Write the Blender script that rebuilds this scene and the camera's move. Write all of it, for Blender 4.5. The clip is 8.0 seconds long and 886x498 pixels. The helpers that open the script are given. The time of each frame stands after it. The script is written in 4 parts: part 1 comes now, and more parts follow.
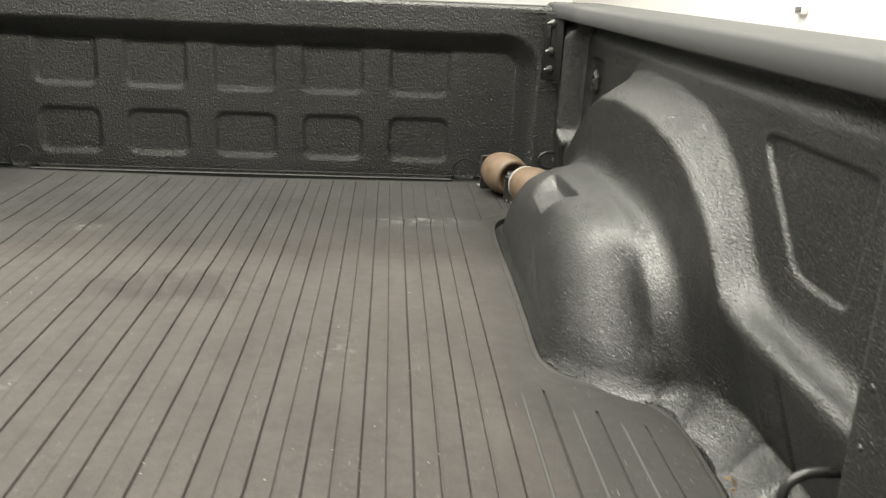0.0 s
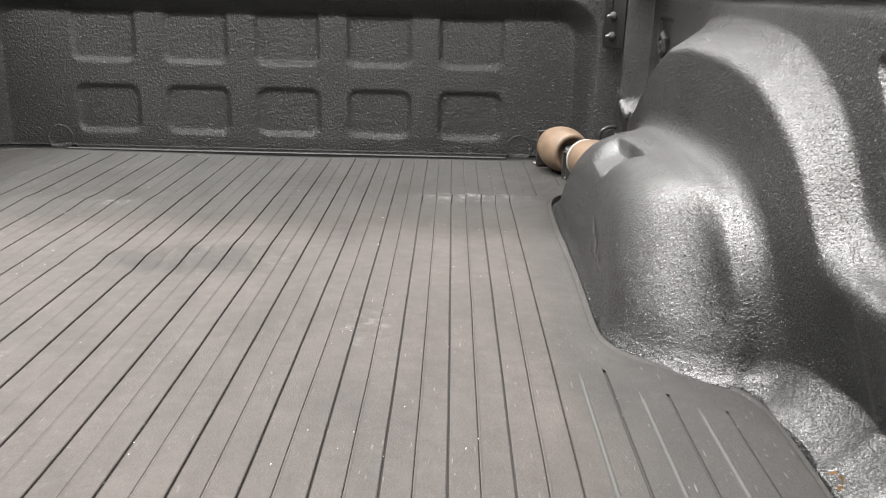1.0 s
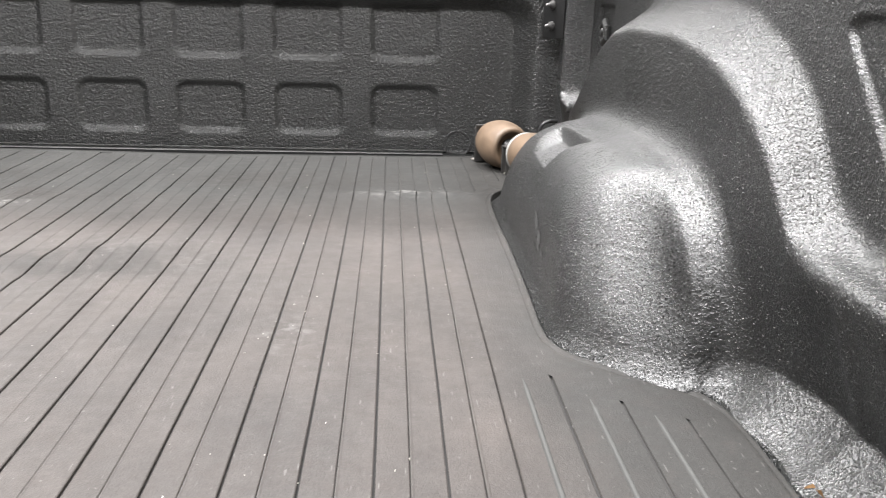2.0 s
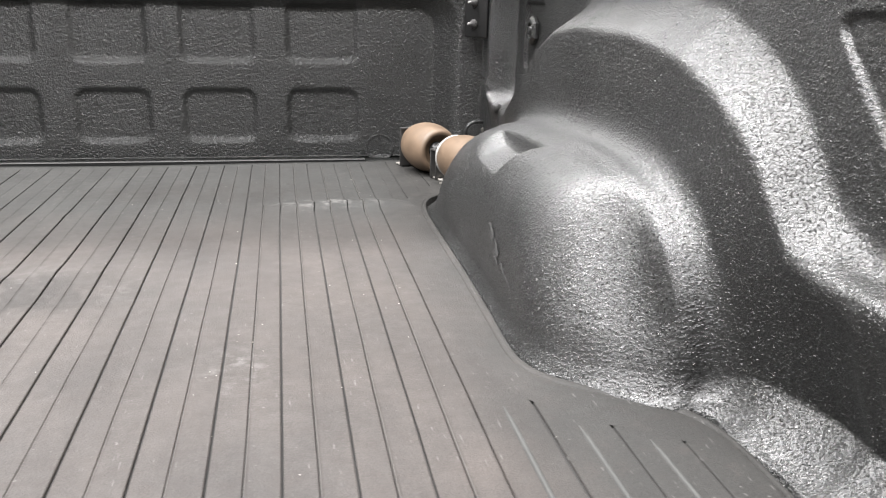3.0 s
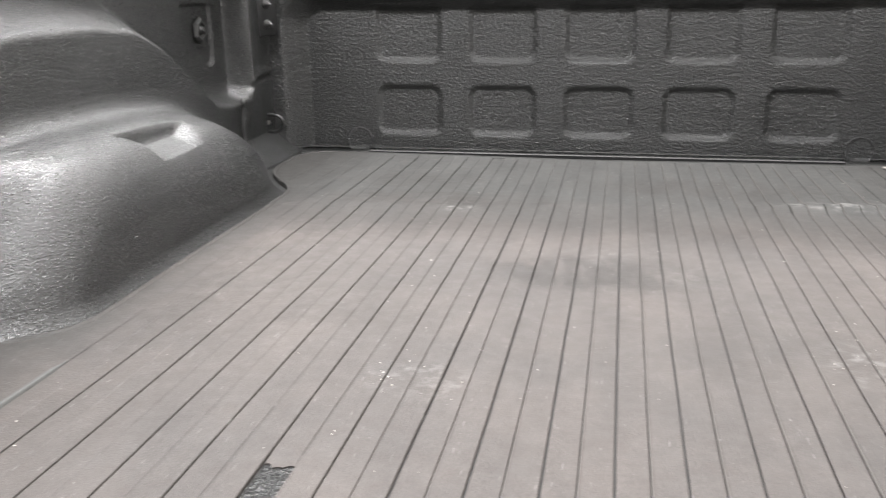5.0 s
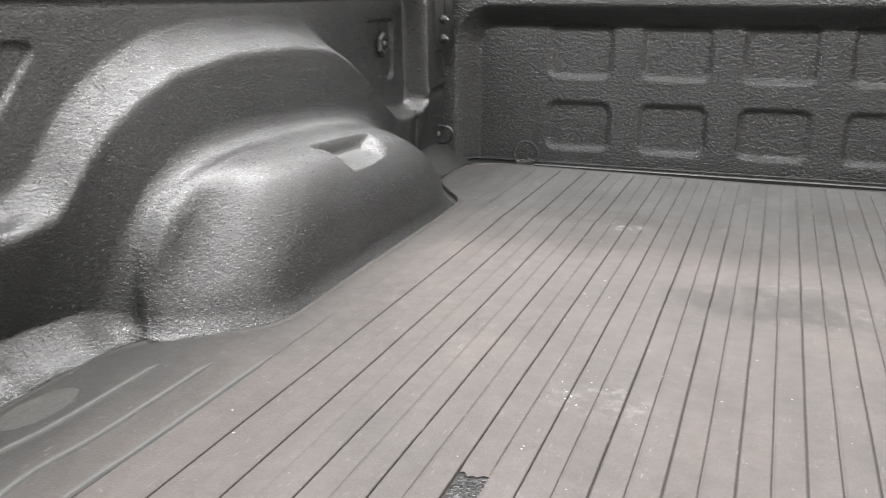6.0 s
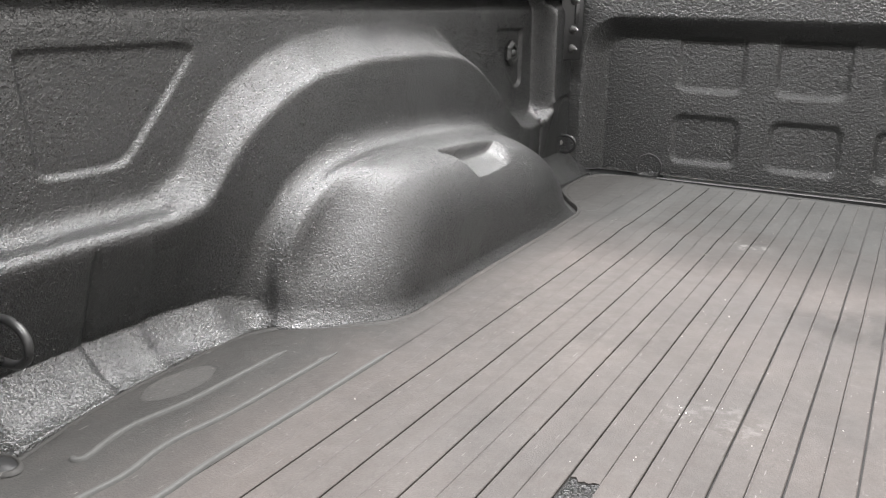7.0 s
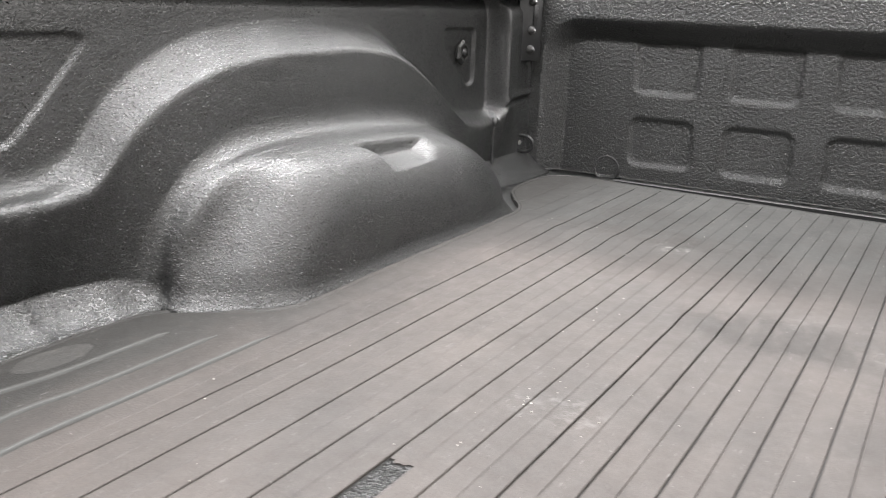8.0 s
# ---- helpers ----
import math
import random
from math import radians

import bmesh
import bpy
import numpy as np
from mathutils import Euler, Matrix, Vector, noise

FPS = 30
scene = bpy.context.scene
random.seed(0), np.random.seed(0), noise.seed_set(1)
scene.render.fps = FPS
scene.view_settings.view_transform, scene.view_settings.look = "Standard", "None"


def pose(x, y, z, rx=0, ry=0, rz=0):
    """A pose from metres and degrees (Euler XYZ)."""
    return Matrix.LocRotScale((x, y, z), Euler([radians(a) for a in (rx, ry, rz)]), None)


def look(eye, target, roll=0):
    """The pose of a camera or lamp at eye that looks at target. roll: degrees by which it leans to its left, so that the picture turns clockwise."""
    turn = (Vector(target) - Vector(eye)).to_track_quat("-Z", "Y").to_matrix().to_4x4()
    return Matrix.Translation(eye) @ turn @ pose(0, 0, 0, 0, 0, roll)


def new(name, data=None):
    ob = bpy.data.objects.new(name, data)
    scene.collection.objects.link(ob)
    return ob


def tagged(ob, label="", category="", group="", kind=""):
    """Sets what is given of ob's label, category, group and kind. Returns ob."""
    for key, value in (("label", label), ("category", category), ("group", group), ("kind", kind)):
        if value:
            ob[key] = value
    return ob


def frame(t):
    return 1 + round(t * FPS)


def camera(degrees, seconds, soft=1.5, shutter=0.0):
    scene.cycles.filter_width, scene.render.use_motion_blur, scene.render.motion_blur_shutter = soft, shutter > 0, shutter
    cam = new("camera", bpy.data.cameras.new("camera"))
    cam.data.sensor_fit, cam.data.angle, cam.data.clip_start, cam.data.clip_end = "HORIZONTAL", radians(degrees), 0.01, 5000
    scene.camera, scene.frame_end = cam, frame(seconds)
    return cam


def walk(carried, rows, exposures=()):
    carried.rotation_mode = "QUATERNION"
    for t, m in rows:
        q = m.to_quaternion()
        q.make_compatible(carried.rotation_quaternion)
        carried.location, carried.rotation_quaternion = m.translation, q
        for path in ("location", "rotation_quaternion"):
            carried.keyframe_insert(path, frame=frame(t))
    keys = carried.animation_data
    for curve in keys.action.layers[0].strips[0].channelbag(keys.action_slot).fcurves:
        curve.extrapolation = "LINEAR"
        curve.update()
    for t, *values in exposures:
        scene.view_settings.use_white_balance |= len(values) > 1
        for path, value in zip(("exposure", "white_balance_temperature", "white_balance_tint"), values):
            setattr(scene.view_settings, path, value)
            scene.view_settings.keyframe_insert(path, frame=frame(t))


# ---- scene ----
cam = camera(54.0, 8.0, soft=1.05, shutter=0.35)
PATH = [
    (0, (0.4040, -0.4800, 0.5490), (0.5340, 1.4260, -0.0440), 2.50),
    (0.2, (0.4376, -0.4760, 0.5114), (0.5532, 1.4314, -0.0789), 2.46),
    (0.5, (0.4410, -0.4300, 0.4720), (0.5060, 1.4800, -0.1150), 2.10),
    (0.7, (0.4346, -0.4007, 0.4607), (0.4542, 1.5117, -0.1245), 1.64),
    (1, (0.4370, -0.3440, 0.4440), (0.4260, 1.5690, -0.1400), 1.30),
    (1.2, (0.4440, -0.3057, 0.4324), (0.4292, 1.6080, -0.1486), 1.24),
    (1.5, (0.4530, -0.2680, 0.4340), (0.4540, 1.6480, -0.1400), 1.20),
    (1.7, (0.4566, -0.2557, 0.4124), (0.5035, 1.6609, -0.1570), 1.38),
    (2, (0.4530, -0.2370, 0.3970), (0.5760, 1.6780, -0.1690), 1.70),
    (2.2, (0.4550, -0.2190, 0.3950), (0.6300, 1.6920, -0.1680), 1.80),
    (3.3, (0.3223, -0.1431, 0.3981), (0.6989, 1.7363, -0.1730), 1.00),
    (3.5, (0.2650, -0.1440, 0.3980), (0.6400, 1.7350, -0.1760), 0.90),
    (4, (0.1430, -0.1720, 0.4080), (0.3190, 1.7340, -0.1710), -0.20),
    (4.2, (0.1088, -0.1929, 0.4130), (0.1515, 1.7195, -0.1710), -0.46),
    (4.5, (0.0790, -0.2130, 0.4070), (-0.0740, 1.6950, -0.1740), -0.50),
    (4.7, (0.0669, -0.2213, 0.4075), (-0.1891, 1.6753, -0.1734), -0.59),
    (5, (0.0530, -0.2320, 0.4150), (-0.3300, 1.6440, -0.1650), -0.70),
    (5.2, (0.0379, -0.2351, 0.4175), (-0.4119, 1.6261, -0.1600), -0.63),
    (6.3, (-0.0041, -0.2948, 0.4482), (-0.7704, 1.4657, -0.1115), 0.15),
    (6.5, (-0.0060, -0.3050, 0.4480), (-0.8250, 1.4330, -0.1070), 0.30),
    (6.7, (-0.0071, -0.3133, 0.4507), (-0.8702, 1.4033, -0.1048), 0.42),
    (7, (-0.0020, -0.3090, 0.4520), (-0.9170, 1.3800, -0.1060), 1.20),
    (7.5, (0.0510, -0.2880, 0.4530), (-0.9090, 1.3760, -0.1040), 2.20),
    (7.7, (0.1029, -0.2614, 0.4497), (-0.8525, 1.4047, -0.1081), 2.39),
    (8, (0.1930, -0.2310, 0.4510), (-0.7880, 1.4210, -0.1050), 2.20),
]
EXPOSURES = [(0.0, -0.30, 7100, 3), (0.2, -0.04, 7000, 4), (0.8, 0.14, 6700, 8), (1.4, 0.36, 6450, 10), (8.0, 0.36, 6430, 10)]
walk(cam, [(t, look(eye, target, roll)) for t, eye, target, roll in PATH], EXPOSURES)

# lamps: x, y, width, length, watts
LAMPS = [(-2.3, 5.9, 8.6, 0.6, 880.0), (-1.5, 1.9, 7.0, 0.6, 1220.0), (-2.3, -2.6, 8.6, 0.6, 1060.0)]
OUTLET_AT = (4.22, 0.47)


# ---- world and light ----
world = bpy.data.worlds.new("world")
scene.world = world
world.use_nodes = True
world.node_tree.nodes["Background"].inputs[0].default_value = (0.80, 0.82, 0.85, 1)
world.node_tree.nodes["Background"].inputs[1].default_value = 0.02

ROOM = dict(x0=-8.0, x1=2.6, y0=-9.0, y1=11.0, z0=-0.86, z1=5.2)


# ---- materials ----
def material(name):
    m = bpy.data.materials.new(name)
    m.use_nodes = True
    nt = m.node_tree
    return m, nt, nt.nodes["Principled BSDF"]


def node(nt, kind, **values):
    n = nt.nodes.new(kind)
    for key, value in values.items():
        n.inputs[key].default_value = value
    return n


def coords(nt):
    return nt.nodes.new("ShaderNodeTexCoord").outputs["Object"]


def noise_tex(nt, co, scale, detail=4.0, rough=0.55):
    n = node(nt, "ShaderNodeTexNoise", Scale=scale, Detail=detail, Roughness=rough)
    nt.links.new(co, n.inputs["Vector"])
    return n.outputs["Fac"]


def ramp(nt, fac, stops):
    r = nt.nodes.new("ShaderNodeValToRGB")
    nt.links.new(fac, r.inputs["Fac"])
    e = r.color_ramp.elements
    while len(e) < len(stops):
        e.new(0.5)
    for el, (pos, col) in zip(e, stops):
        el.position = pos
        el.color = col if len(col) == 4 else (*col, 1)
    return r.outputs["Color"]


def mix(nt, fac, a, b):
    n = nt.nodes.new("ShaderNodeMix")
    n.data_type = "RGBA"
    for src, dst in ((fac, n.inputs["Factor"]), (a, n.inputs["A"]), (b, n.inputs["B"])):
        if hasattr(src, "is_linked"):
            nt.links.new(src, dst)
        elif isinstance(src, (int, float)):
            dst.default_value = src
        else:
            dst.default_value = (*src, 1)
    return n.outputs["Result"]


def bump(nt, height, strength, distance, under=None):
    b = node(nt, "ShaderNodeBump", Strength=strength, Distance=distance)
    nt.links.new(height, b.inputs["Height"])
    if under:
        nt.links.new(under, b.inputs["Normal"])
    return b.outputs["Normal"]


def grey(v, warm=0.0):
    return (v * (1 + warm), v, v * (1 - warm))


def liner(name, base, grain, coarse, rough, fine_bump, coarse_bump, spec=0.5, pebbles=0.5, stretch=(1, 1, 1)):
    """Sprayed bed liner: dark, half-glossy, with a pebbled skin."""
    m, nt, p = material(name)
    co = coords(nt)
    mp = nt.nodes.new("ShaderNodeMapping")
    mp.inputs["Scale"].default_value = stretch
    nt.links.new(co, mp.inputs["Vector"])
    wide = mp.outputs["Vector"]
    fine = noise_tex(nt, co, grain, 2.0, 0.5)
    big = noise_tex(nt, wide, coarse, 4.0, 0.55)
    stain = noise_tex(nt, co, 4.0, 6.0, 0.62)
    col = mix(nt, ramp(nt, stain, [(0.35, (0, 0, 0)), (0.7, (1, 1, 1))]), (base * 0.81, base * 0.85, base * 0.80), (base * 1.16, base * 1.2, base * 1.13))
    # sparse pale specks: dust, and pebble glints put into the colour
    dust_glints = ramp(nt, noise_tex(nt, co, 420.0, 1.5, 0.5), [(0.70, (0, 0, 0)), (0.76, (1, 1, 1))])
    nt.links.new(mix(nt, dust_glints, col, grey(0.13, 0.02)), p.inputs["Base Color"])
    glint = ramp(nt, fine, [(0.38, grey(rough + 0.12)), (0.62, grey(rough - 0.06))])
    nt.links.new(mix(nt, ramp(nt, stain, [(0.4, (0, 0, 0)), (0.75, (0.5, 0.5, 0.5))]), glint, grey(rough + 0.12)), p.inputs["Roughness"])
    p.inputs["Specular IOR Level"].default_value = spec
    n1 = bump(nt, big, coarse_bump, 0.006)
    n2 = bump(nt, fine, fine_bump, 0.85 / grain, n1)
    pebble = ramp(nt, noise_tex(nt, co, 0.9 * grain, 1.0, 0.4), [(0.58, (0, 0, 0)), (0.72, (1, 1, 1))])
    nt.links.new(bump(nt, pebble, pebbles, 0.9 / grain, n2), p.inputs["Normal"])
    return m


def plain(name, col, rough, metal=0.0, scale=40.0, vary=0.12, relief=0.0004):
    m, nt, p = material(name)
    co = coords(nt)
    f = noise_tex(nt, co, scale, 4.0)
    a, b = [tuple(c * k for c in col) for k in (1 - vary, 1 + vary)]
    nt.links.new(mix(nt, f, a, b), p.inputs["Base Color"])
    nt.links.new(ramp(nt, f, [(0.3, grey(max(0.03, rough - 0.06))), (0.7, grey(min(1, rough + 0.06)))]), p.inputs["Roughness"])
    p.inputs["Metallic"].default_value = metal
    if relief:
        nt.links.new(bump(nt, f, 0.5, relief), p.inputs["Normal"])
    return m


def spot(nt, co, centre, radius):
    """1 inside an ellipse of the plan, falling to 0 at its edge."""
    sub = nt.nodes.new("ShaderNodeVectorMath")
    sub.operation = "SUBTRACT"
    nt.links.new(co, sub.inputs[0])
    sub.inputs[1].default_value = (*centre, 0)
    mul = nt.nodes.new("ShaderNodeVectorMath")
    mul.operation = "MULTIPLY"
    nt.links.new(sub.outputs[0], mul.inputs[0])
    mul.inputs[1].default_value = (1 / radius[0], 1 / radius[1], 0)
    ln = nt.nodes.new("ShaderNodeVectorMath")
    ln.operation = "LENGTH"
    nt.links.new(mul.outputs[0], ln.inputs[0])
    mr = node(nt, "ShaderNodeMapRange")
    mr.interpolation_type = "SMOOTHSTEP"
    for key, value in (("From Min", 0.35), ("From Max", 1.0), ("To Min", 1.0), ("To Max", 0.0)):
        mr.inputs[key].default_value = value
    nt.links.new(ln.outputs["Value"], mr.inputs["Value"])
    return mr.outputs["Result"]


def times(nt, a, b, k=1.0):
    n = nt.nodes.new("ShaderNodeMath")
    n.operation = "MULTIPLY"
    nt.links.new(a, n.inputs[0])
    if hasattr(b, "is_linked"):
        nt.links.new(b, n.inputs[1])
    else:
        n.inputs[1].default_value = b
    return times(nt, n.outputs[0], k) if k != 1.0 else n.outputs[0]


def rubber():
    """Grey rubber of the mat: dusty where loads have slid along the middle, cleaner on the flanks, scuffed and stained,
    with dent shade and a kink highlight painted in.
    """
    m, nt, p = material("mat_rubber")
    co = coords(nt)
    sep = nt.nodes.new("ShaderNodeSeparateXYZ")
    nt.links.new(co, sep.inputs[0])
    ab = nt.nodes.new("ShaderNodeMath")
    ab.operation = "ABSOLUTE"
    nt.links.new(sep.outputs["X"], ab.inputs[0])
    cloud = noise_tex(nt, co, 3.2, 6.0, 0.62)
    fine = noise_tex(nt, co, 420.0, 3.0, 0.6)
    mid = noise_tex(nt, co, 38.0, 5.0, 0.65)
    wob = nt.nodes.new("ShaderNodeMath")
    wob.operation = "MULTIPLY_ADD"
    nt.links.new(noise_tex(nt, co, 9.0, 4.0), wob.inputs[0])
    wob.inputs[1].default_value = 0.14
    nt.links.new(ab.outputs[0], wob.inputs[2])
    flank = ramp(nt, wob.outputs[0], [(0.620, (0, 0, 0)), (0.740, (1, 1, 1))])
    dusty = mix(nt, ramp(nt, cloud, [(0.32, (0, 0, 0)), (0.68, (1, 1, 1))]), DUST_LOW, DUST_HIGH)
    clean = mix(nt, mid, CLEAN_LOW, CLEAN_HIGH)
    # greyer, darker rubber towards the front, with an uneven edge
    fade = nt.nodes.new("ShaderNodeMath")
    fade.operation = "MULTIPLY_ADD"
    nt.links.new(noise_tex(nt, co, 5.0, 5.0), fade.inputs[0])
    fade.inputs[1].default_value = 0.30
    nt.links.new(sep.outputs["Y"], fade.inputs[2])
    front = node(nt, "ShaderNodeMapRange")
    for key, value in (("From Min", 1.32), ("From Max", 1.66)):
        front.inputs[key].default_value = value
    nt.links.new(fade.outputs[0], front.inputs["Value"])
    dusty = mix(nt, front.outputs["Result"], dusty, mix(nt, mid, FRONT_LOW, FRONT_HIGH))
    col = mix(nt, flank, dusty, clean)
    col = mix(nt, ramp(nt, mid, [(0.55, (0, 0, 0)), (0.8, (0.5, 0.5, 0.5))]), col, DUST_HIGH)
    mp = nt.nodes.new("ShaderNodeMapping")
    mp.inputs["Scale"].default_value = (1.0, 0.35, 1.0)
    nt.links.new(co, mp.inputs["Vector"])
    streak = noise_tex(nt, mp.outputs["Vector"], 32.0, 5.0, 0.6)
    dark_mask = ramp(nt, streak, [(0.36, (0, 0, 0)), (0.50, (1, 1, 1))])
    # first two spots paint the shade of the middle dents; the rest are stains
    for c, r, k in (((0.03, 1.02), (0.21, 0.11), 0.9), ((0.0, 0.985), (0.14, 0.035), 0.85), ((-0.30, 1.46), (0.34, 0.10), 0.45), ((0.25, 1.62), (0.36, 0.14), 0.4), ((-0.52, 0.82), (0.05, 0.22), 0.4), ((-0.60, 0.50), (0.07, 0.10), 0.35), ((-0.30, 0.80), (0.16, 0.06), 0.3), ((0.28, 0.75), (0.2, 0.1), 0.2), ((-0.38, 1.62), (0.2, 0.12), 0.3)):
        col = mix(nt, times(nt, spot(nt, co, c, r), dark_mask, k), col, STAIN_DENT_SHADE)
    pale_mask = ramp(nt, noise_tex(nt, co, 55.0, 4.0, 0.6), [(0.50, (0, 0, 0)), (0.66, (1, 1, 1))])
    # first spot paints the highlight on the front kink; the others are pale scuffs
    for c, r, k in (((0.47, 1.50), (0.13, 0.05), 0.75), ((-0.25, 1.385), (0.05, 0.035), 0.7), ((-0.15, 0.62), (0.08, 0.06), 0.35), ((0.16, 1.03), (0.03, 0.05), 0.35), ((0.33, 0.74), (0.05, 0.09), 0.35), ((0.05, 1.10), (0.05, 0.07), 0.25)):
        col = mix(nt, times(nt, spot(nt, co, c, r), pale_mask, k), col, PALE_SCUFF_GLINT)
    # a worn patch with a broken dark outline on the flank
    patch = nt.nodes.new("ShaderNodeMath")
    patch.operation = "MULTIPLY_ADD"
    nt.links.new(noise_tex(nt, co, 26.0, 4.0), patch.inputs[0])
    patch.inputs[1].default_value = 0.55
    nt.links.new(spot(nt, co, (-0.735, 0.385), (0.034, 0.075)), patch.inputs[2])
    col = mix(nt, ramp(nt, patch.outputs[0], [(0.58, (0, 0, 0)), (0.66, (0.13, 0.13, 0.13))]), col, PALE_SCUFF_GLINT)
    edge = ramp(nt, patch.outputs[0], [(0.50, (0, 0, 0)), (0.56, (1, 1, 1)), (0.62, (0, 0, 0))])
    col = mix(nt, times(nt, edge, ramp(nt, noise_tex(nt, co, 30.0, 2.0), [(0.46, (0, 0, 0)), (0.54, (1, 1, 1))]), 0.75), col, STAIN_DARK)
    # short fine scratches two ways
    for turn, size, low in ((0.55, (330.0, 42.0, 40.0), 0.735), (-0.9, (300.0, 36.0, 40.0), 0.74)):
        sc = nt.nodes.new("ShaderNodeMapping")
        sc.inputs["Rotation"].default_value = (0, 0, turn)
        sc.inputs["Scale"].default_value = size
        nt.links.new(co, sc.inputs["Vector"])
        col = mix(nt, ramp(nt, noise_tex(nt, sc.outputs["Vector"], 1.0, 1.0, 0.4), [(low, (0, 0, 0)), (low + 0.05, (0.45, 0.45, 0.45))]), col, PALE_SCUFF_GLINT)
    specks = ramp(nt, noise_tex(nt, co, 170.0, 2.0, 0.5), [(0.71, (0, 0, 0)), (0.78, (0.55, 0.55, 0.55))])
    col = mix(nt, specks, col, PALE_SCUFF_GLINT)
    grain = ramp(nt, noise_tex(nt, co, 300.0, 3.0, 0.7), [(0.35, grey(0.86)), (0.65, grey(1.14))])
    speck = nt.nodes.new("ShaderNodeMix")
    speck.data_type, speck.blend_type = "RGBA", "MULTIPLY"
    speck.inputs["Factor"].default_value = 1.0
    nt.links.new(col, speck.inputs["A"])
    nt.links.new(grain, speck.inputs["B"])
    blotch = nt.nodes.new("ShaderNodeMix")
    blotch.data_type, blotch.blend_type = "RGBA", "MULTIPLY"
    blotch.inputs["Factor"].default_value = 1.0
    nt.links.new(speck.outputs["Result"], blotch.inputs["A"])
    nt.links.new(ramp(nt, noise_tex(nt, mp.outputs["Vector"], 13.0, 6.0, 0.68), [(0.34, grey(0.84)), (0.64, grey(1.10))]), blotch.inputs["B"])
    nt.links.new(blotch.outputs["Result"], p.inputs["Base Color"])
    nt.links.new(ramp(nt, mid, [(0.3, grey(0.56)), (0.75, grey(0.76))]), p.inputs["Roughness"])
    p.inputs["Specular IOR Level"].default_value = 0.28
    n1 = bump(nt, mid, 0.25, 0.0015)
    nt.links.new(bump(nt, fine, 0.6, 0.0012, n1), p.inputs["Normal"])
    return m


DUST_LOW, DUST_HIGH = (0.0361, 0.0325, 0.0303), (0.0503, 0.0430, 0.0388)
CLEAN_LOW, CLEAN_HIGH = (0.0211, 0.0205, 0.0191), (0.0279, 0.0268, 0.0249)
STAIN_DENT_SHADE, STAIN_DARK, PALE_SCUFF_GLINT = (0.0225, 0.0198, 0.0178), (0.010, 0.010, 0.0095), (0.15, 0.146, 0.14)
FRONT_LOW, FRONT_HIGH = (0.0285, 0.0286, 0.0272), (0.0390, 0.0386, 0.0366)
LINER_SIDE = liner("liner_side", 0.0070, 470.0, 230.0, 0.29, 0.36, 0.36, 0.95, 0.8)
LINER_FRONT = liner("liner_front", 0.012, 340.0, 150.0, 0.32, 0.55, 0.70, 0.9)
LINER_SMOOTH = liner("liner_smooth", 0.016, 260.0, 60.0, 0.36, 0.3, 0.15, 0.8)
LINER_TORN = liner("liner_torn", 0.004, 260.0, 120.0, 0.34, 1.0, 0.95, 0.5)
MAT = rubber()
DARK_PLATE = plain("dark_plate", grey(0.010), 0.45, 0.0, 120.0, 0.3, 0.0008)
# near-black colour stands in for shade in the front gap and mat hole
GAP_SHADE = plain("gap_shade", grey(0.006), 0.6, 0.0, 90.0)
MAT_BED = plain("mat_groove", grey(0.019, 0.05), 0.9, 0.0, 30.0, 0.7)
MAT_BEAD = plain("worn_bead", (0.037, 0.037, 0.0348), 0.75, 0.0, 70.0, 0.45, 0.0010)
# pale rubber that paints the highlight along the raised rib edges
MAT_EDGE_GLINT = plain("rib_edge_highlight", (0.078, 0.073, 0.068), 0.55, 0.0, 260.0, 0.35, 0.0008)
RAIL = plain("rail_plastic", grey(0.036, -0.02), 0.5, 0.0, 900.0, 0.10, 0.0003)
WHITE = plain("white_body_paint", (0.80, 0.80, 0.79), 0.22, 0.0, 6.0, 0.02, 0.0)
STEEL = plain("zinc_steel", (0.62, 0.61, 0.58), 0.32, 1.0, 80.0)
STUD = plain("painted_stud", grey(0.16, 0.02), 0.3, 0.5, 200.0, 0.4)
BLACK_STEEL = plain("black_steel", grey(0.020), 0.30, 0.0, 90.0, 0.3)
TAN = plain("tan_roller", (0.135, 0.093, 0.061), 0.55, 0.0, 26.0, 0.55, 0.0010)
BARE = plain("bare_primer", (0.20, 0.165, 0.12), 0.6, 0.0, 90.0, 0.3)
SILL = plain("pale_sill", grey(0.085, 0.01), 0.4, 0.0, 60.0, 0.4, 0.001)
BRACKET = plain("bracket_steel", grey(0.10, 0.03), 0.35, 0.6, 60.0, 0.4)
WORN = plain("worn_steel", (0.36, 0.34, 0.31), 0.45, 0.6, 50.0, 0.3)
PALE = plain("pale_ring", (0.30, 0.295, 0.28), 0.6, 0.0, 60.0)
CRUMB = plain("pale_crumb", (0.5, 0.48, 0.44), 0.8, 0.0, 300.0)
SCUFF = plain("scraped_paint", grey(0.040, 0.02), 0.7, 0.0, 300.0, 0.3)
LEAF = plain("dry_leaf", (0.22, 0.12, 0.045), 0.8, 0.0, 200.0)
WALL_PAINT = plain("white_wall_paint", (0.66, 0.65, 0.63), 0.7, 0.0, 3.0, 0.03, 0.0006)
# unseen walls and ceiling, toned dark to hold down bounced light
WALL_GREY = plain("unseen_wall_grey", grey(0.22), 0.7, 0.0, 3.0, 0.05, 0.0006)
CEILING = plain("unseen_ceiling_grey", grey(0.12), 0.6, 0.0, 3.0, 0.1, 0.0)
CONCRETE = plain("concrete", grey(0.20, 0.03), 0.75, 0.0, 2.5, 0.2, 0.001)
OUTLET = plain("outlet_plastic", grey(0.55, 0.03), 0.4, 0.0, 20.0)
OUTLET_DARK = plain("outlet_slot", grey(0.12), 0.5, 0.0, 20.0)


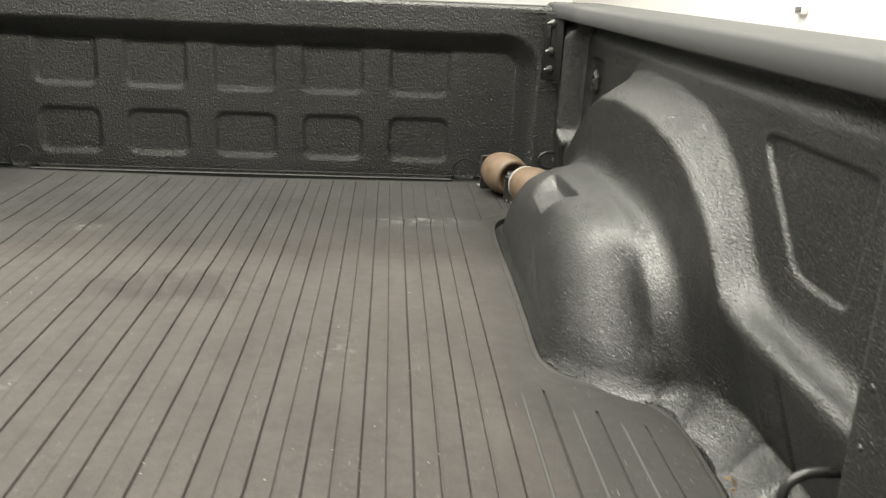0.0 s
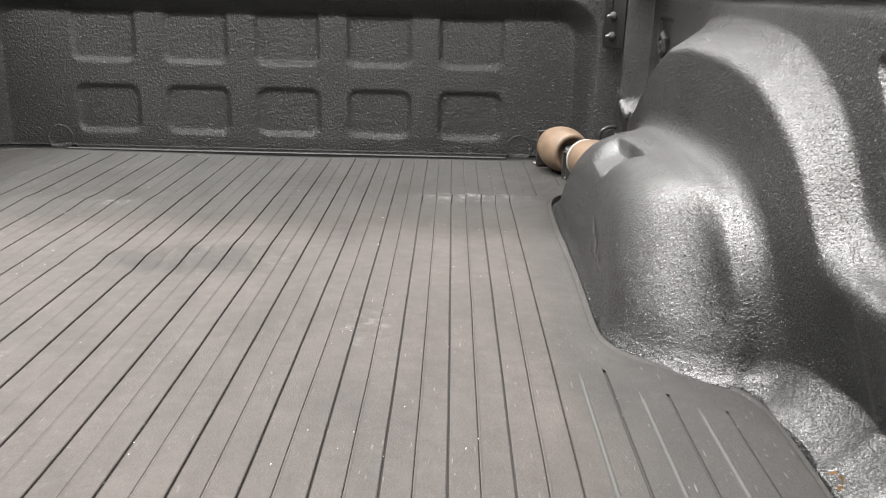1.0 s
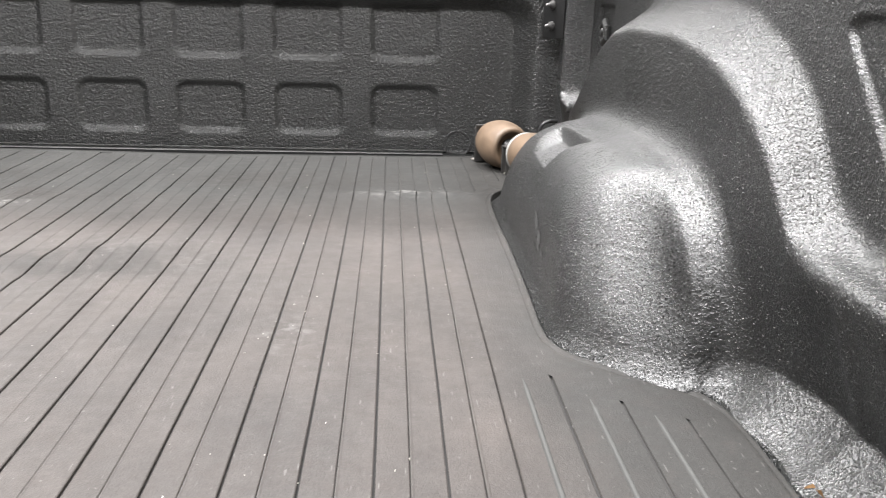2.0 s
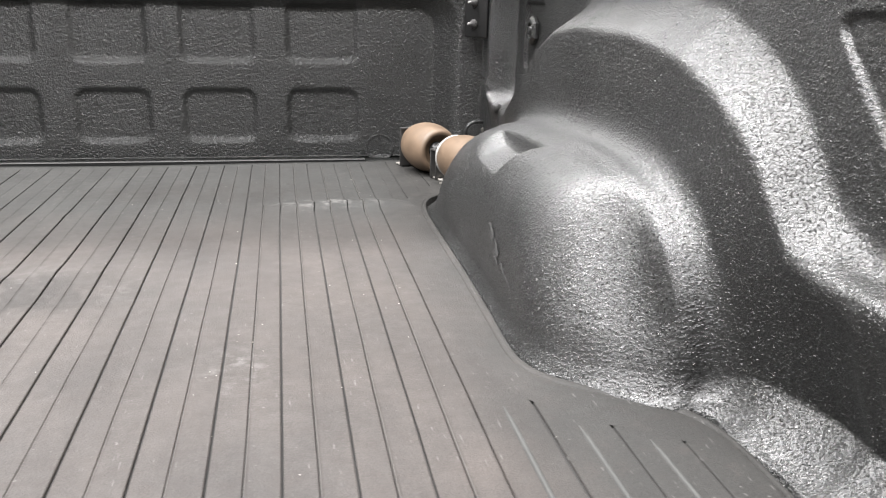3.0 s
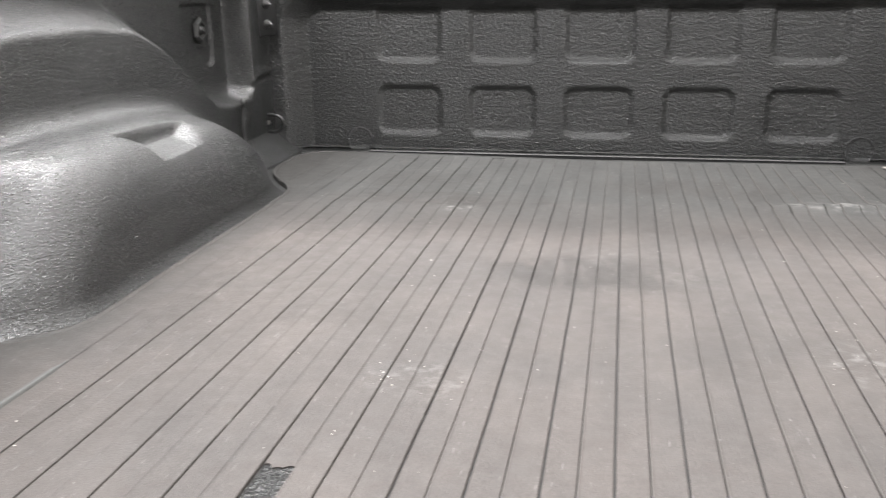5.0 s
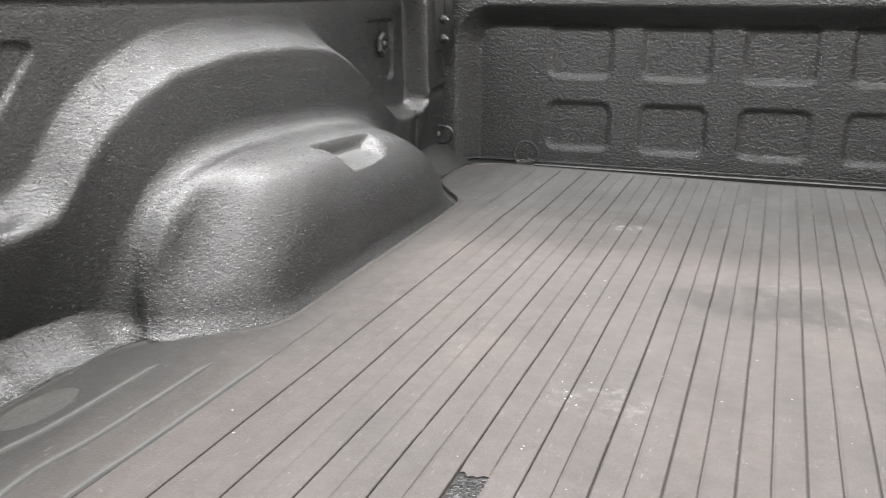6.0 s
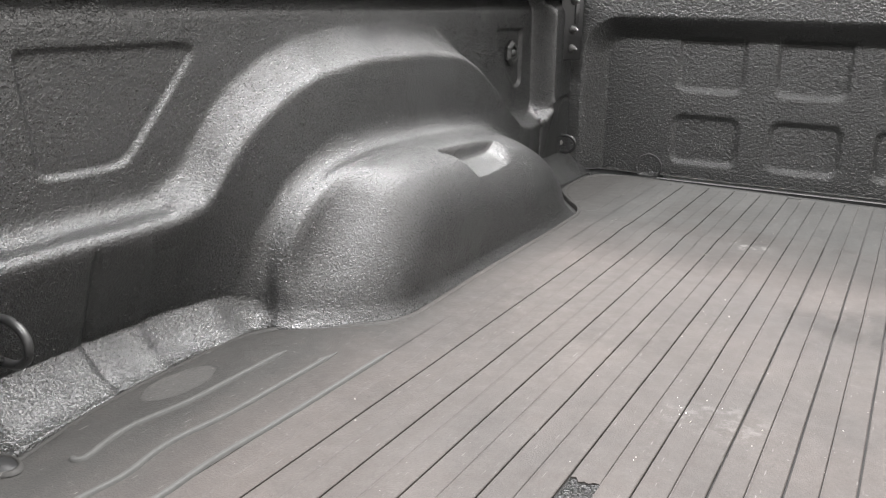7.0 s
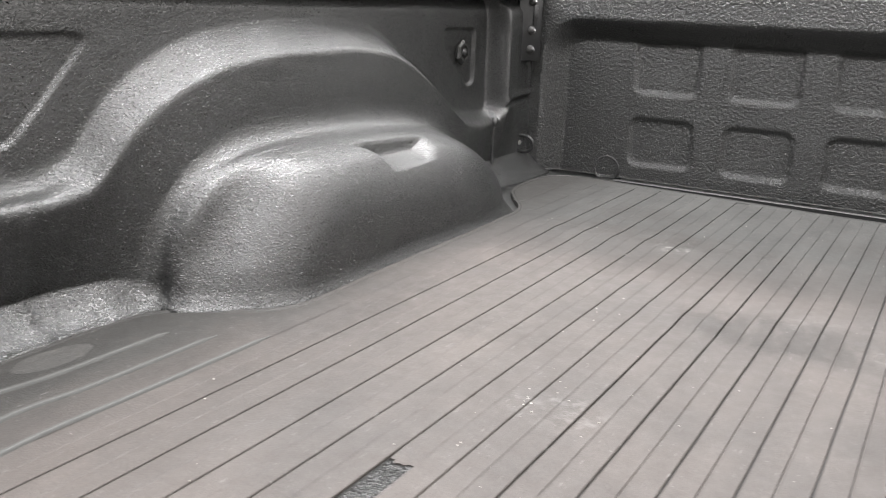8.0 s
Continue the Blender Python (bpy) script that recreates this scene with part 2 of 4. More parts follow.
# ---- mesh helpers ----
def link_mesh(name, verts, faces, mat, parent=None, label="", smooth=True):
    me = bpy.data.meshes.new(name)
    me.from_pydata([tuple(map(float, v)) for v in verts], [], [tuple(map(int, f)) for f in faces])
    me.materials.append(mat)
    if smooth:
        me.polygons.foreach_set("use_smooth", [True] * len(me.polygons))
    me.update()
    ob = new(name, me)
    if parent:
        ob.parent = parent
    if label:
        tagged(ob, label)
    return ob


def part(name, bm, mat, parent=None, label="", smooth=True):
    bmesh.ops.recalc_face_normals(bm, faces=bm.faces)
    me = bpy.data.meshes.new(name)
    bm.to_mesh(me)
    bm.free()
    me.materials.append(mat)
    if smooth:
        me.polygons.foreach_set("use_smooth", [True] * len(me.polygons))
    ob = new(name, me)
    if parent:
        ob.parent = parent
    if label:
        tagged(ob, label)
    return ob


def grid_faces(rows, cols, offset=0, flip=False):
    out = []
    for i in range(rows - 1):
        for j in range(cols - 1):
            a = offset + i * cols + j
            q = (a, a + 1, a + cols + 1, a + cols)
            out.append(q[::-1] if flip else q)
    return out


def box_bm(x0, x1, y0, y1, z0, z1, bevel=0.0, segments=2):
    bm = bmesh.new()
    bmesh.ops.create_cube(bm, size=1, matrix=Matrix.Translation(((x0 + x1) / 2, (y0 + y1) / 2, (z0 + z1) / 2)) @ Matrix.Diagonal((x1 - x0, y1 - y0, z1 - z0, 1)))
    if bevel:
        bmesh.ops.bevel(bm, geom=bm.edges[:], offset=bevel, segments=segments, affect="EDGES", profile=0.5)
    return bm


def tube_bm(path, radius, sides=12, close=False):
    """A round bar along a path of points."""
    bm = bmesh.new()
    pts = [Vector(p) for p in path]
    rings = []
    for i, p in enumerate(pts):
        d = (pts[min(i + 1, len(pts) - 1)] - pts[max(i - 1, 0)]).normalized()
        side = d.cross(Vector((0.13, 0.31, 0.94))).normalized()
        up = side.cross(d)
        rings.append([bm.verts.new(p + radius * (math.cos(a) * side + math.sin(a) * up)) for a in [2 * math.pi * k / sides for k in range(sides)]])
    for r, s in zip(rings, rings[1:]):
        for k in range(sides):
            bm.faces.new((r[k], r[(k + 1) % sides], s[(k + 1) % sides], s[k]))
    bm.faces.new(rings[0][::-1])
    bm.faces.new(rings[-1])
    return bm


def lathe_bm(profile, m=None, sides=32):
    """A turned form: profile of (radius, height) round the z axis, then moved by m."""
    bm = bmesh.new()
    rings = []
    for r, h in profile:
        rings.append([bm.verts.new((r * math.cos(a), r * math.sin(a), h)) for a in [2 * math.pi * k / sides for k in range(sides)]])
    for r, s in zip(rings, rings[1:]):
        for k in range(sides):
            bm.faces.new((r[k], r[(k + 1) % sides], s[(k + 1) % sides], s[k]))
    bm.faces.new(rings[0][::-1])
    bm.faces.new(rings[-1])
    if m:
        bm.transform(m)
    return bm


def smoothstep(a, b, x):
    t = np.clip((x - a) / (b - a), 0, 1)
    return t * t * (3 - 2 * t)


def rounded(x, z, cx, cz, hx, hz, r):
    """Signed distance to a rounded rectangle, negative inside."""
    qx, qz = np.abs(x - cx) - hx + r, np.abs(z - cz) - hz + r
    return np.hypot(np.maximum(qx, 0), np.maximum(qz, 0)) + np.minimum(np.maximum(qx, qz), 0) - r


def polygon_distance(y, z, pts):
    """Signed distance to a convex outline given counter-clockwise, negative inside."""
    total = 0.0
    for (y0, z0), (y1, z1) in zip(pts, pts[1:] + pts[:1]):
        n = math.hypot(y1 - y0, z1 - z0)
        total = total + np.exp(np.clip(180 * ((y - y0) * (z1 - z0) - (z - z0) * (y1 - y0)) / n, -60, 60))
    return np.log(total) / 180


# ---- the room ----
def room():
    r, t = ROOM, 0.15
    floor = part("floor", box_bm(r["x0"] - t, r["x1"] + t, r["y0"] - t, r["y1"] + t, r["z0"] - t, r["z0"]), CONCRETE, smooth=False)
    tagged(floor, "grey concrete workshop floor", "floor", kind="structure")
    ceil = part("ceiling", box_bm(r["x0"] - t, r["x1"] + t, r["y0"] - t, r["y1"] + t, r["z1"], r["z1"] + t), CEILING, smooth=False)
    tagged(ceil, "plain unseen ceiling, dark grey to limit bounced light", "ceiling", kind="structure")
    for name, b in (("wall_east", (r["x1"], r["x1"] + t, r["y0"], r["y1"])), ("wall_west", (r["x0"] - t, r["x0"], r["y0"], r["y1"])),
                    ("wall_north", (r["x0"] - t, r["x1"] + t, r["y1"], r["y1"] + t)), ("wall_south", (r["x0"] - t, r["x1"] + t, r["y0"] - t, r["y0"]))):
        east = name in ("wall_east", "wall_north")
        w = part(name, box_bm(*b, r["z0"], r["z1"]), WALL_PAINT if east else WALL_GREY, smooth=False)
        tagged(w, "plain white painted workshop wall" if east else "plain unseen wall, grey to limit bounced light", "wall", kind="structure")


room()


def ceiling_lamp(x, y, sx, sy, watts):
    data = bpy.data.lights.new("ceiling_lamp", "AREA")
    data.shape, data.size, data.size_y = "RECTANGLE", sx, sy
    data.energy, data.color = watts, (1.0, 0.98, 0.975)
    ob = new("ceiling_lamp", data)
    ob.matrix_world = pose(x, y, ROOM["z1"] - 0.06)
    return tagged(ob, "long white ceiling lamp", "ceiling lamp")


for lx, ly, lsx, lsy, lw in LAMPS:
    ceiling_lamp(lx, ly, lsx, lsy, lw)


# ---- the truck bed ----
truck = tagged(new("pickup_truck"), "white pickup truck with a dark sprayed bed liner, tailgate open", "pickup truck")

# side wall along the bed: height of the wheel housing on the wall, lip of the arch ledge, and their depths
HOUSING = [(0.4543, 0.0), (0.5155, 0.02), (0.546, 0.0372), (0.5766, 0.0678), (0.6123, 0.1137), (0.653, 0.1585), (0.7193, 0.1952), (0.8059, 0.2207), (0.9231, 0.239), (1.076, 0.2441), (1.2288, 0.2319), (1.3307, 0.2095), (1.4123, 0.1748), (1.4836, 0.1289), (1.5448, 0.0729), (1.5957, 0.025), (1.6365, 0.0)]
LEDGE = [(0.1, 0.1728), (0.4543, 0.1728), (0.5053, 0.185), (0.5307, 0.2105), (0.5613, 0.2461), (0.6072, 0.2808), (0.6714, 0.3124), (0.7519, 0.3379), (0.8874, 0.3552), (1.0862, 0.3562), (1.2085, 0.343), (1.29, 0.3114), (1.3766, 0.2604), (1.453, 0.2074), (1.5142, 0.1728), (1.5957, 0.158), (1.69, 0.150), (1.735, 0.154), (1.752, 0.172), (1.772, 0.188), (1.96, 0.192)]
RISE = [(0.10, 0.026), (0.44, 0.028), (0.50, 0.040), (0.56, 0.046), (0.70, 0.045), (0.90, 0.042), (1.20, 0.045), (1.30, 0.04), (1.42, 0.035), (1.52, 0.028), (1.71, 0.026), (1.75, 0.022), (1.96, 0.022)]
UPPER = [(0.1, 0.846), (0.6, 0.847), (0.9, 0.852), (1.3, 0.87), (1.5, 0.88), (1.7, 0.888), (1.752, 0.889), (1.764, 0.827), (1.80, 0.836), (1.85, 0.847), (1.90, 0.851), (1.96, 0.858)]
MID = [(0.1, 0.8), (1.3, 0.8), (1.5, 0.803), (1.6, 0.818), (1.68, 0.838), (1.725, 0.845), (1.745, 0.832), (1.764, 0.824), (1.80, 0.834), (1.85, 0.846), (1.90, 0.850), (1.96, 0.857)]
LOWER = [(0.1, 0.842), (0.46, 0.846), (0.60, 0.808), (0.68, 0.800), (1.3, 0.8), (1.5, 0.803), (1.6, 0.825), (1.7, 0.856), (1.80, 0.851), (1.90, 0.853), (1.96, 0.858)]
# reach and height of the flare along the foot
FLARE = [(0.1, 0.087), (0.25, 0.068), (0.40, 0.052), (0.52, 0.046), (0.58, 0.018), (0.66, 0.004), (0.74, 0.007), (1.4, 0.010), (1.52, 0.02), (1.6, 0.05), (1.75, 0.072), (1.96, 0.07)]
FLARE_RISE = [(0.1, 0.044), (0.54, 0.048), (0.62, 0.024), (0.70, 0.018), (1.45, 0.018), (1.6, 0.044), (1.75, 0.055), (1.96, 0.055)]
# side view of the wheel housing, and how far it stands off the wall a given way inside that outline
ARCH = [(0.579, 0.0), (0.595, 0.012), (0.599, 0.04), (0.607, 0.08), (0.621, 0.12), (0.646, 0.155), (0.688, 0.183), (0.736, 0.201), (0.80, 0.211), (0.90, 0.2145), (1.05, 0.2125), (1.18, 0.205), (1.28, 0.192), (1.36, 0.170), (1.43, 0.138), (1.49, 0.095), (1.53, 0.05), (1.55, 0.0)]
INSET = [-0.050, -0.036, -0.024, -0.015, -0.008, -0.003, 0.0, 0.006, 0.016, 0.035, 0.065, 0.10, 0.15, 0.20, 0.26]
STAND_REAR = [0.0, 0.0006, 0.003, 0.007, 0.0125, 0.019, 0.0275, 0.039, 0.046, 0.051, 0.054, 0.055, 0.055, 0.055, 0.055]
STAND_TOP = [0.0, 0.0006, 0.003, 0.007, 0.0125, 0.020, 0.029, 0.050, 0.069, 0.098, 0.127, 0.144, 0.151, 0.152, 0.152]
DOME = (0.612, 0.080, 1.16, 0.96)  # the sloping shoulder at the rear end: start along the bed, reach there, rise along the bed, fall with height
POCKET = [(0.3, 0.247), (0.42, 0.246), (0.55, 0.378), (0.54, 0.389), (0.283, 0.389)]
TRIANGLE = [(1.655, 0.24), (1.688, 0.25), (1.69, 0.382), (1.53, 0.382), (1.526, 0.345)]
VALLEY = (0.006, 0.0115)  # at the rear end, along the top
HOUSE = 150  # points up the wheel housing in each row


def at(table, y, soft=6.0):
    """Smooth reading of a table of (y, value)."""
    ys, vs = np.array(table).T
    fine = np.linspace(ys[0], ys[-1], 1200)
    v = np.interp(fine, ys, vs)
    k = np.exp(-0.5 * (np.arange(-20, 21) / soft) ** 2)
    v = np.convolve(np.pad(v, 20, "edge"), k / k.sum(), "valid")
    return np.interp(y, fine, v)


def flowing(x, xs, vs):
    """A smooth curve through the points (xs, vs), read at x."""
    xs, vs = np.array(xs), np.array(vs)
    slope = np.gradient(vs, xs)
    x = np.clip(x, xs[0], xs[-1])
    i = np.clip(np.searchsorted(xs, x) - 1, 0, len(xs) - 2)
    h = xs[i + 1] - xs[i]
    t = (x - xs[i]) / h
    return (1 + 2 * t) * (1 - t) ** 2 * vs[i] + t * (1 - t) ** 2 * h * slope[i] + t * t * (3 - 2 * t) * vs[i + 1] + t * t * (t - 1) * h * slope[i + 1]


def resample(pts, n):
    pts = np.array(pts, float)
    s = np.concatenate([[0], np.cumsum(np.hypot(*np.diff(pts, axis=0).T))])
    t = np.linspace(0, s[-1], n)
    return np.stack([np.interp(t, s, pts[:, 0]), np.interp(t, s, pts[:, 1])], 1)


def soft_least(a, b, k):
    """The lesser of two heights, rounded where they cross."""
    return np.minimum(a, b) - 0.25 * k * np.clip(1 - np.abs(a - b) / k, 0, 1) ** 2


def inside_arch(y, z):
    """Distance from the outline of the wheel housing, positive inside it."""
    line = np.array([(ARCH[0][0] - 0.004, -0.3)] + ARCH + [(ARCH[-1][0] + 0.012, -0.3)])
    for _ in range(3):
        line = np.concatenate([line[:1], np.stack([0.75 * line[:-1] + 0.25 * line[1:], 0.25 * line[:-1] + 0.75 * line[1:]], 1).reshape(-1, 2), line[-1:]])
    best = np.full(y.shape, 9.0)
    for (y0, z0), (y1, z1) in zip(line, line[1:]):
        dy, dz = y1 - y0, z1 - z0
        t = np.clip(((y - y0) * dy + (z - z0) * dz) / (dy * dy + dz * dz), 0, 1)
        best = np.minimum(best, np.hypot(y - y0 - t * dy, z - z0 - t * dz))
    top = np.interp(y, line[:, 0], line[:, 1], left=-1, right=-1)
    return np.where(z < top, best, -best)


def side_surface():
    """The inner side of the bed for positive x: an array of (x, y, z), row by row along y."""
    ys = np.unique(np.round(np.concatenate([np.arange(0.10, 0.24, 0.006), np.arange(0.24, 0.54, 0.0035), np.arange(0.54, 0.70, 0.0025), np.arange(0.70, 0.95, 0.005), np.arange(0.95, 1.21, 0.0025), np.arange(1.21, 1.48, 0.006), np.arange(1.48, 1.58, 0.003), np.arange(1.58, 1.73, 0.005), np.arange(1.73, 1.79, 0.0015), np.arange(1.79, 1.961, 0.006), [1.960]]), 4))
    hws, hls, rises, flares, flare_rises, lows = [at(tb, ys) for tb in (HOUSING, LEDGE, RISE, FLARE, FLARE_RISE, LOWER)]
    ups, mids = [at(tb, ys, 2.5) for tb in (UPPER, MID)]
    f = np.concatenate([np.linspace(0, 0.2, 60), np.linspace(0.2, 1.0, 161)[1:]])
    tops = np.clip(hws + 0.032, 0.062, hls - 0.012)
    zz = tops[:, None] * f[None, :]
    yy = np.repeat(ys[:, None], len(f), 1)
    d = inside_arch(yy, zz)
    rear, top = [flowing(d, INSET, st) for st in (STAND_REAR, STAND_TOP)]
    dome = DOME[1] + DOME[2] * (yy - DOME[0]) - DOME[3] * zz
    dome = soft_least(soft_least(dome, 0.168 - 0.07 * zz, 0.075), flowing(d - 0.006, INSET, STAND_TOP) + 0.014, 0.036)
    rear = np.where(d > 0, -soft_least(-rear, -dome, 0.042), rear)
    w = smoothstep(0.84, 1.04, yy)
    stand = rear + (top - rear) * w + flares[:, None] * np.clip(1 - (zz / flare_rises[:, None]) ** 0.667, 0, 1)
    feet = np.maximum(hws, 0.044)[:, None]
    xx = lows[:, None] + (mids - lows)[:, None] * np.clip((zz - feet) / (hls[:, None] - feet), 0, 1) - stand
    rows = []
    for i, y in enumerate(ys):
        hl, rise, up, mid = hls[i], rises[i], ups[i], mids[i]
        a = [(xx[i, 0] - 0.03, -0.012), (xx[i, 0] - 0.004, -0.008)] + list(zip(xx[i], zz[i]))
        flat = float(1 - smoothstep(0.44, 0.56, y))
        shelf = [((mid + 0.012, hl + 0.006), (mid + 0.006, hl + 0.011)), ((up - 0.006, hl + rise - 0.004), (up - 0.013, hl + rise - 0.012))]
        seg = [resample(a, HOUSE), resample([(xx[i, -1], zz[i, -1]), (mid, hl)], 44)[1:], resample([(mid, hl)] + [tuple(a + (b - a) * flat for a, b in zip(p, q)) for p, q in shelf] + [(up, hl + rise + 0.004)], 26)[1:],
               resample([(up, hl + rise + 0.004), (up + 0.003, max(0.425, hl + rise + 0.01)), (max(up, 0.85) + 0.022, 0.452), (max(up, 0.85) + 0.024, 0.475)], 92)[1:]]
        rows.append(np.concatenate(seg))
    p = np.array(rows)
    for k in range(18):
        q = p.copy()
        q[:, 1:-1] = (p[:, :-2] + 2 * p[:, 1:-1] + p[:, 2:]) / 4
        if k > 2:  # the wheel housing keeps tighter curves than the ledge
            q[:, :HOUSE] = p[:, :HOUSE]
        p = q
    x, z = p[..., 0].copy(), p[..., 1].copy()
    y = np.repeat(ys[:, None], x.shape[1], 1)
    # the shoulder stands a little proud, so that a shallow valley runs between it and the wall
    d = inside_arch(y, z)
    slope_y, slope_z = (inside_arch(y + 0.002, z) - d) / 0.002, (inside_arch(y, z + 0.002) - d) / 0.002
    stand = lows[:, None] - x
    proud = (VALLEY[0] + (VALLEY[1] - VALLEY[0]) * smoothstep(0.66, 0.80, y)) * smoothstep(0.030, 0.112, stand) * (1 - smoothstep(0.104, 0.164, stand)) * smoothstep(0.012, 0.06, z) * (d > -0.02)
    proud[:, HOUSE:] = 0.0
    y, z = y - proud * slope_y, z - proud * slope_z
    # handhold notch in the shoulder of the wheel housing
    inside = smoothstep(0.0, 0.007, y - 0.972 - 1.1 * np.clip(0.722 - x, 0, 1)) * (1 - smoothstep(1.145, 1.205, y)) * (1 - smoothstep(0.720, 0.725, x))
    base = 0.171 + 0.40 * (x - 0.722)
    z = np.where((z > base) & (x < 0.730), z + (base - z) * inside, z)
    # stamped pockets in the upper wall
    for outline, depth in ((POCKET, 0.006), (TRIANGLE, 0.008)):
        d = polygon_distance(y, z, outline)
        x = x + depth * (1 - smoothstep(-0.0045, 0.0015, d)) * (x > 0.8)
    # two upright creases in the lower wall near the tail
    low = (1 - smoothstep(0.15, 0.175, z)) * (x > 0.70)
    x = x + 0.005 * np.exp(-((y - 0.332) / 0.005) ** 2) * low - 0.0035 * np.exp(-((y - 0.405) / 0.012) ** 2) * low
    return x, y, z


def side_panel(sign):
    x, y, z = side_surface()
    n, m = x.shape
    verts = np.stack([sign * x, y, z], -1).reshape(-1, 3)
    faces = grid_faces(n, m, flip=sign > 0)
    # outer skin, so that the wall has its thickness
    back = np.array([(sign * 1.0, yy, zz) for yy in (0.10, 1.96) for zz in (-0.25, 0.47)])
    b = len(verts)
    faces += [(b, b + 1, b + 3, b + 2), (m - 1, b + 1, b + 3, n * m - 1)]
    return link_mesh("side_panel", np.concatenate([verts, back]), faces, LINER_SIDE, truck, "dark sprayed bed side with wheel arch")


sides = {s: side_panel(s) for s in (-1, 1)}


def bulkhead():
    xs, zs = np.linspace(-0.94, 0.94, 471), np.linspace(0.001, 0.490, 129)
    x, z = np.meshgrid(xs, zs, indexing="ij")
    sd = rounded(x, z, 0, -0.5, 0.812, 0.912, 0.10)
    y = 1.948 + 0.008 * smoothstep(0.0, 0.056, -sd) + 0.044 * np.clip(-sd / 0.056, 0, 1)
    flat = smoothstep(0.045, 0.060, -sd)
    for k in range(-2, 3):
        cx = 0.2435 * k
        low = rounded(x, z, cx, 0.103, 0.088, 0.066, 0.030)
        high = rounded(x, z, cx, 0.345, 0.088, 0.120, 0.030)
        y += 0.0095 * (1 - smoothstep(-0.015, 0.002, np.minimum(low, high))) * np.clip(flat, 0, 1)
    y += 0.014 * smoothstep(0.478, 0.490, z) ** 2
    n, m = x.shape
    verts = np.stack([x, y, z], -1).reshape(-1, 3)
    faces = grid_faces(n, m)
    edge = [i * m + m - 1 for i in range(n)] + [(n - 1) * m + j for j in range(m - 2, -1, -1)] + [i * m for i in range(n - 2, -1, -1)] + list(range(1, m - 1))
    back = verts[edge].copy()
    back[:, 1] = 2.05
    b, e = len(verts), len(edge)
    faces += [(edge[i], edge[(i + 1) % e], b + (i + 1) % e, b + i) for i in range(e)] + [tuple(range(b, b + e))]
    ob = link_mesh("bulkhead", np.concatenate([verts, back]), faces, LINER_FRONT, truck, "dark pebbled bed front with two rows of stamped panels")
    # bottom lip, round plugs and the seam of the top beam
    part("sill_strip", box_bm(-0.59, 0.585, 1.950, 1.966, 0.0002, 0.0016, 0.0006), SILL, ob)
    # black block that draws the shadow line in front of the sill strip
    part("sill_shade", box_bm(-0.59, 0.585, 1.951, 1.965, -0.034, 0.0001), GAP_SHADE, ob, smooth=False)
    for px in (-0.625, 0.625):
        plug = lathe_bm([(0.0365, 0.0), (0.0360, 0.0030), (0.0345, 0.0040), (0.0320, 0.0036), (0.0295, 0.0008), (0.0, 0.0008)], pose(px, 2.001, 0.020, 90), 32)
        part("plug", plug, LINER_FRONT, ob)
    part("seam_strip", box_bm(0.755, 0.835, 1.9445, 1.952, 0.4705, 0.4730, 0.0008), LINER_SMOOTH, ob)


bulkhead()
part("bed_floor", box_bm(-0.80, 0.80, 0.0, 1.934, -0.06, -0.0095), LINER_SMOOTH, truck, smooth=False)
# lowered floor coloured near black, so the gap reads as deep shade
part("front_gap", box_bm(-0.80, 0.80, 1.934, 2.09, -0.06, -0.034), GAP_SHADE, truck, "gap along the bed front, coloured dark for its shade", smooth=False)
for s in (-1, 1):
    part("corner_ledge", box_bm(*sorted((s * 0.588, s * 0.80)), 1.934, 2.02, -0.05, -0.004), LINER_SMOOTH, truck, smooth=False)
part("bare_patch", box_bm(0.790, 0.816, 0.318, 0.402, -0.0096, -0.0082, 0.0004), BARE, truck, "tan bare patch beside the mat")
part("cab_back", box_bm(-0.93, 0.93, 2.09, 2.25, -0.35, 1.0, 0.05, 4), WHITE, truck, "white painted back of the cab")


def rail_cap(sign):
    prof = [(0.834, 0.4615), (0.826, 0.4630), (0.825, 0.4660), (0.828, 0.4930), (0.833, 0.4985), (0.846, 0.5005), (0.975, 0.5015), (0.992, 0.497), (0.997, 0.47), (0.99, 0.4615)]
    ys = [0.04, 0.044] + list(np.linspace(0.06, 2.04, 24))
    n = len(prof)
    verts, faces = [], []
    for i, y in enumerate(ys):
        k = 0.985 if i == 0 else 1.0
        verts += [(sign * (0.92 + (px - 0.92) * k), y, 0.48 + (pz - 0.48) * k) for px, pz in prof]
    for i in range(len(ys) - 1):
        for j in range(n):
            q = (i * n + j, i * n + (j + 1) % n, (i + 1) * n + (j + 1) % n, (i + 1) * n + j)
            faces.append(q if sign > 0 else q[::-1])
    faces += [tuple(range(n)), tuple(range(len(verts) - 1, len(verts) - 1 - n, -1))]
    ob = link_mesh("rail_cap", verts, faces, RAIL, truck, "grey grained plastic rail cap", smooth=True)
    part("rail_flange", box_bm(*sorted((sign * 0.990, sign * 1.012)), 0.05, 2.06, 0.30, 0.4990, 0.004), WHITE, truck, "white painted outer edge")
    return ob


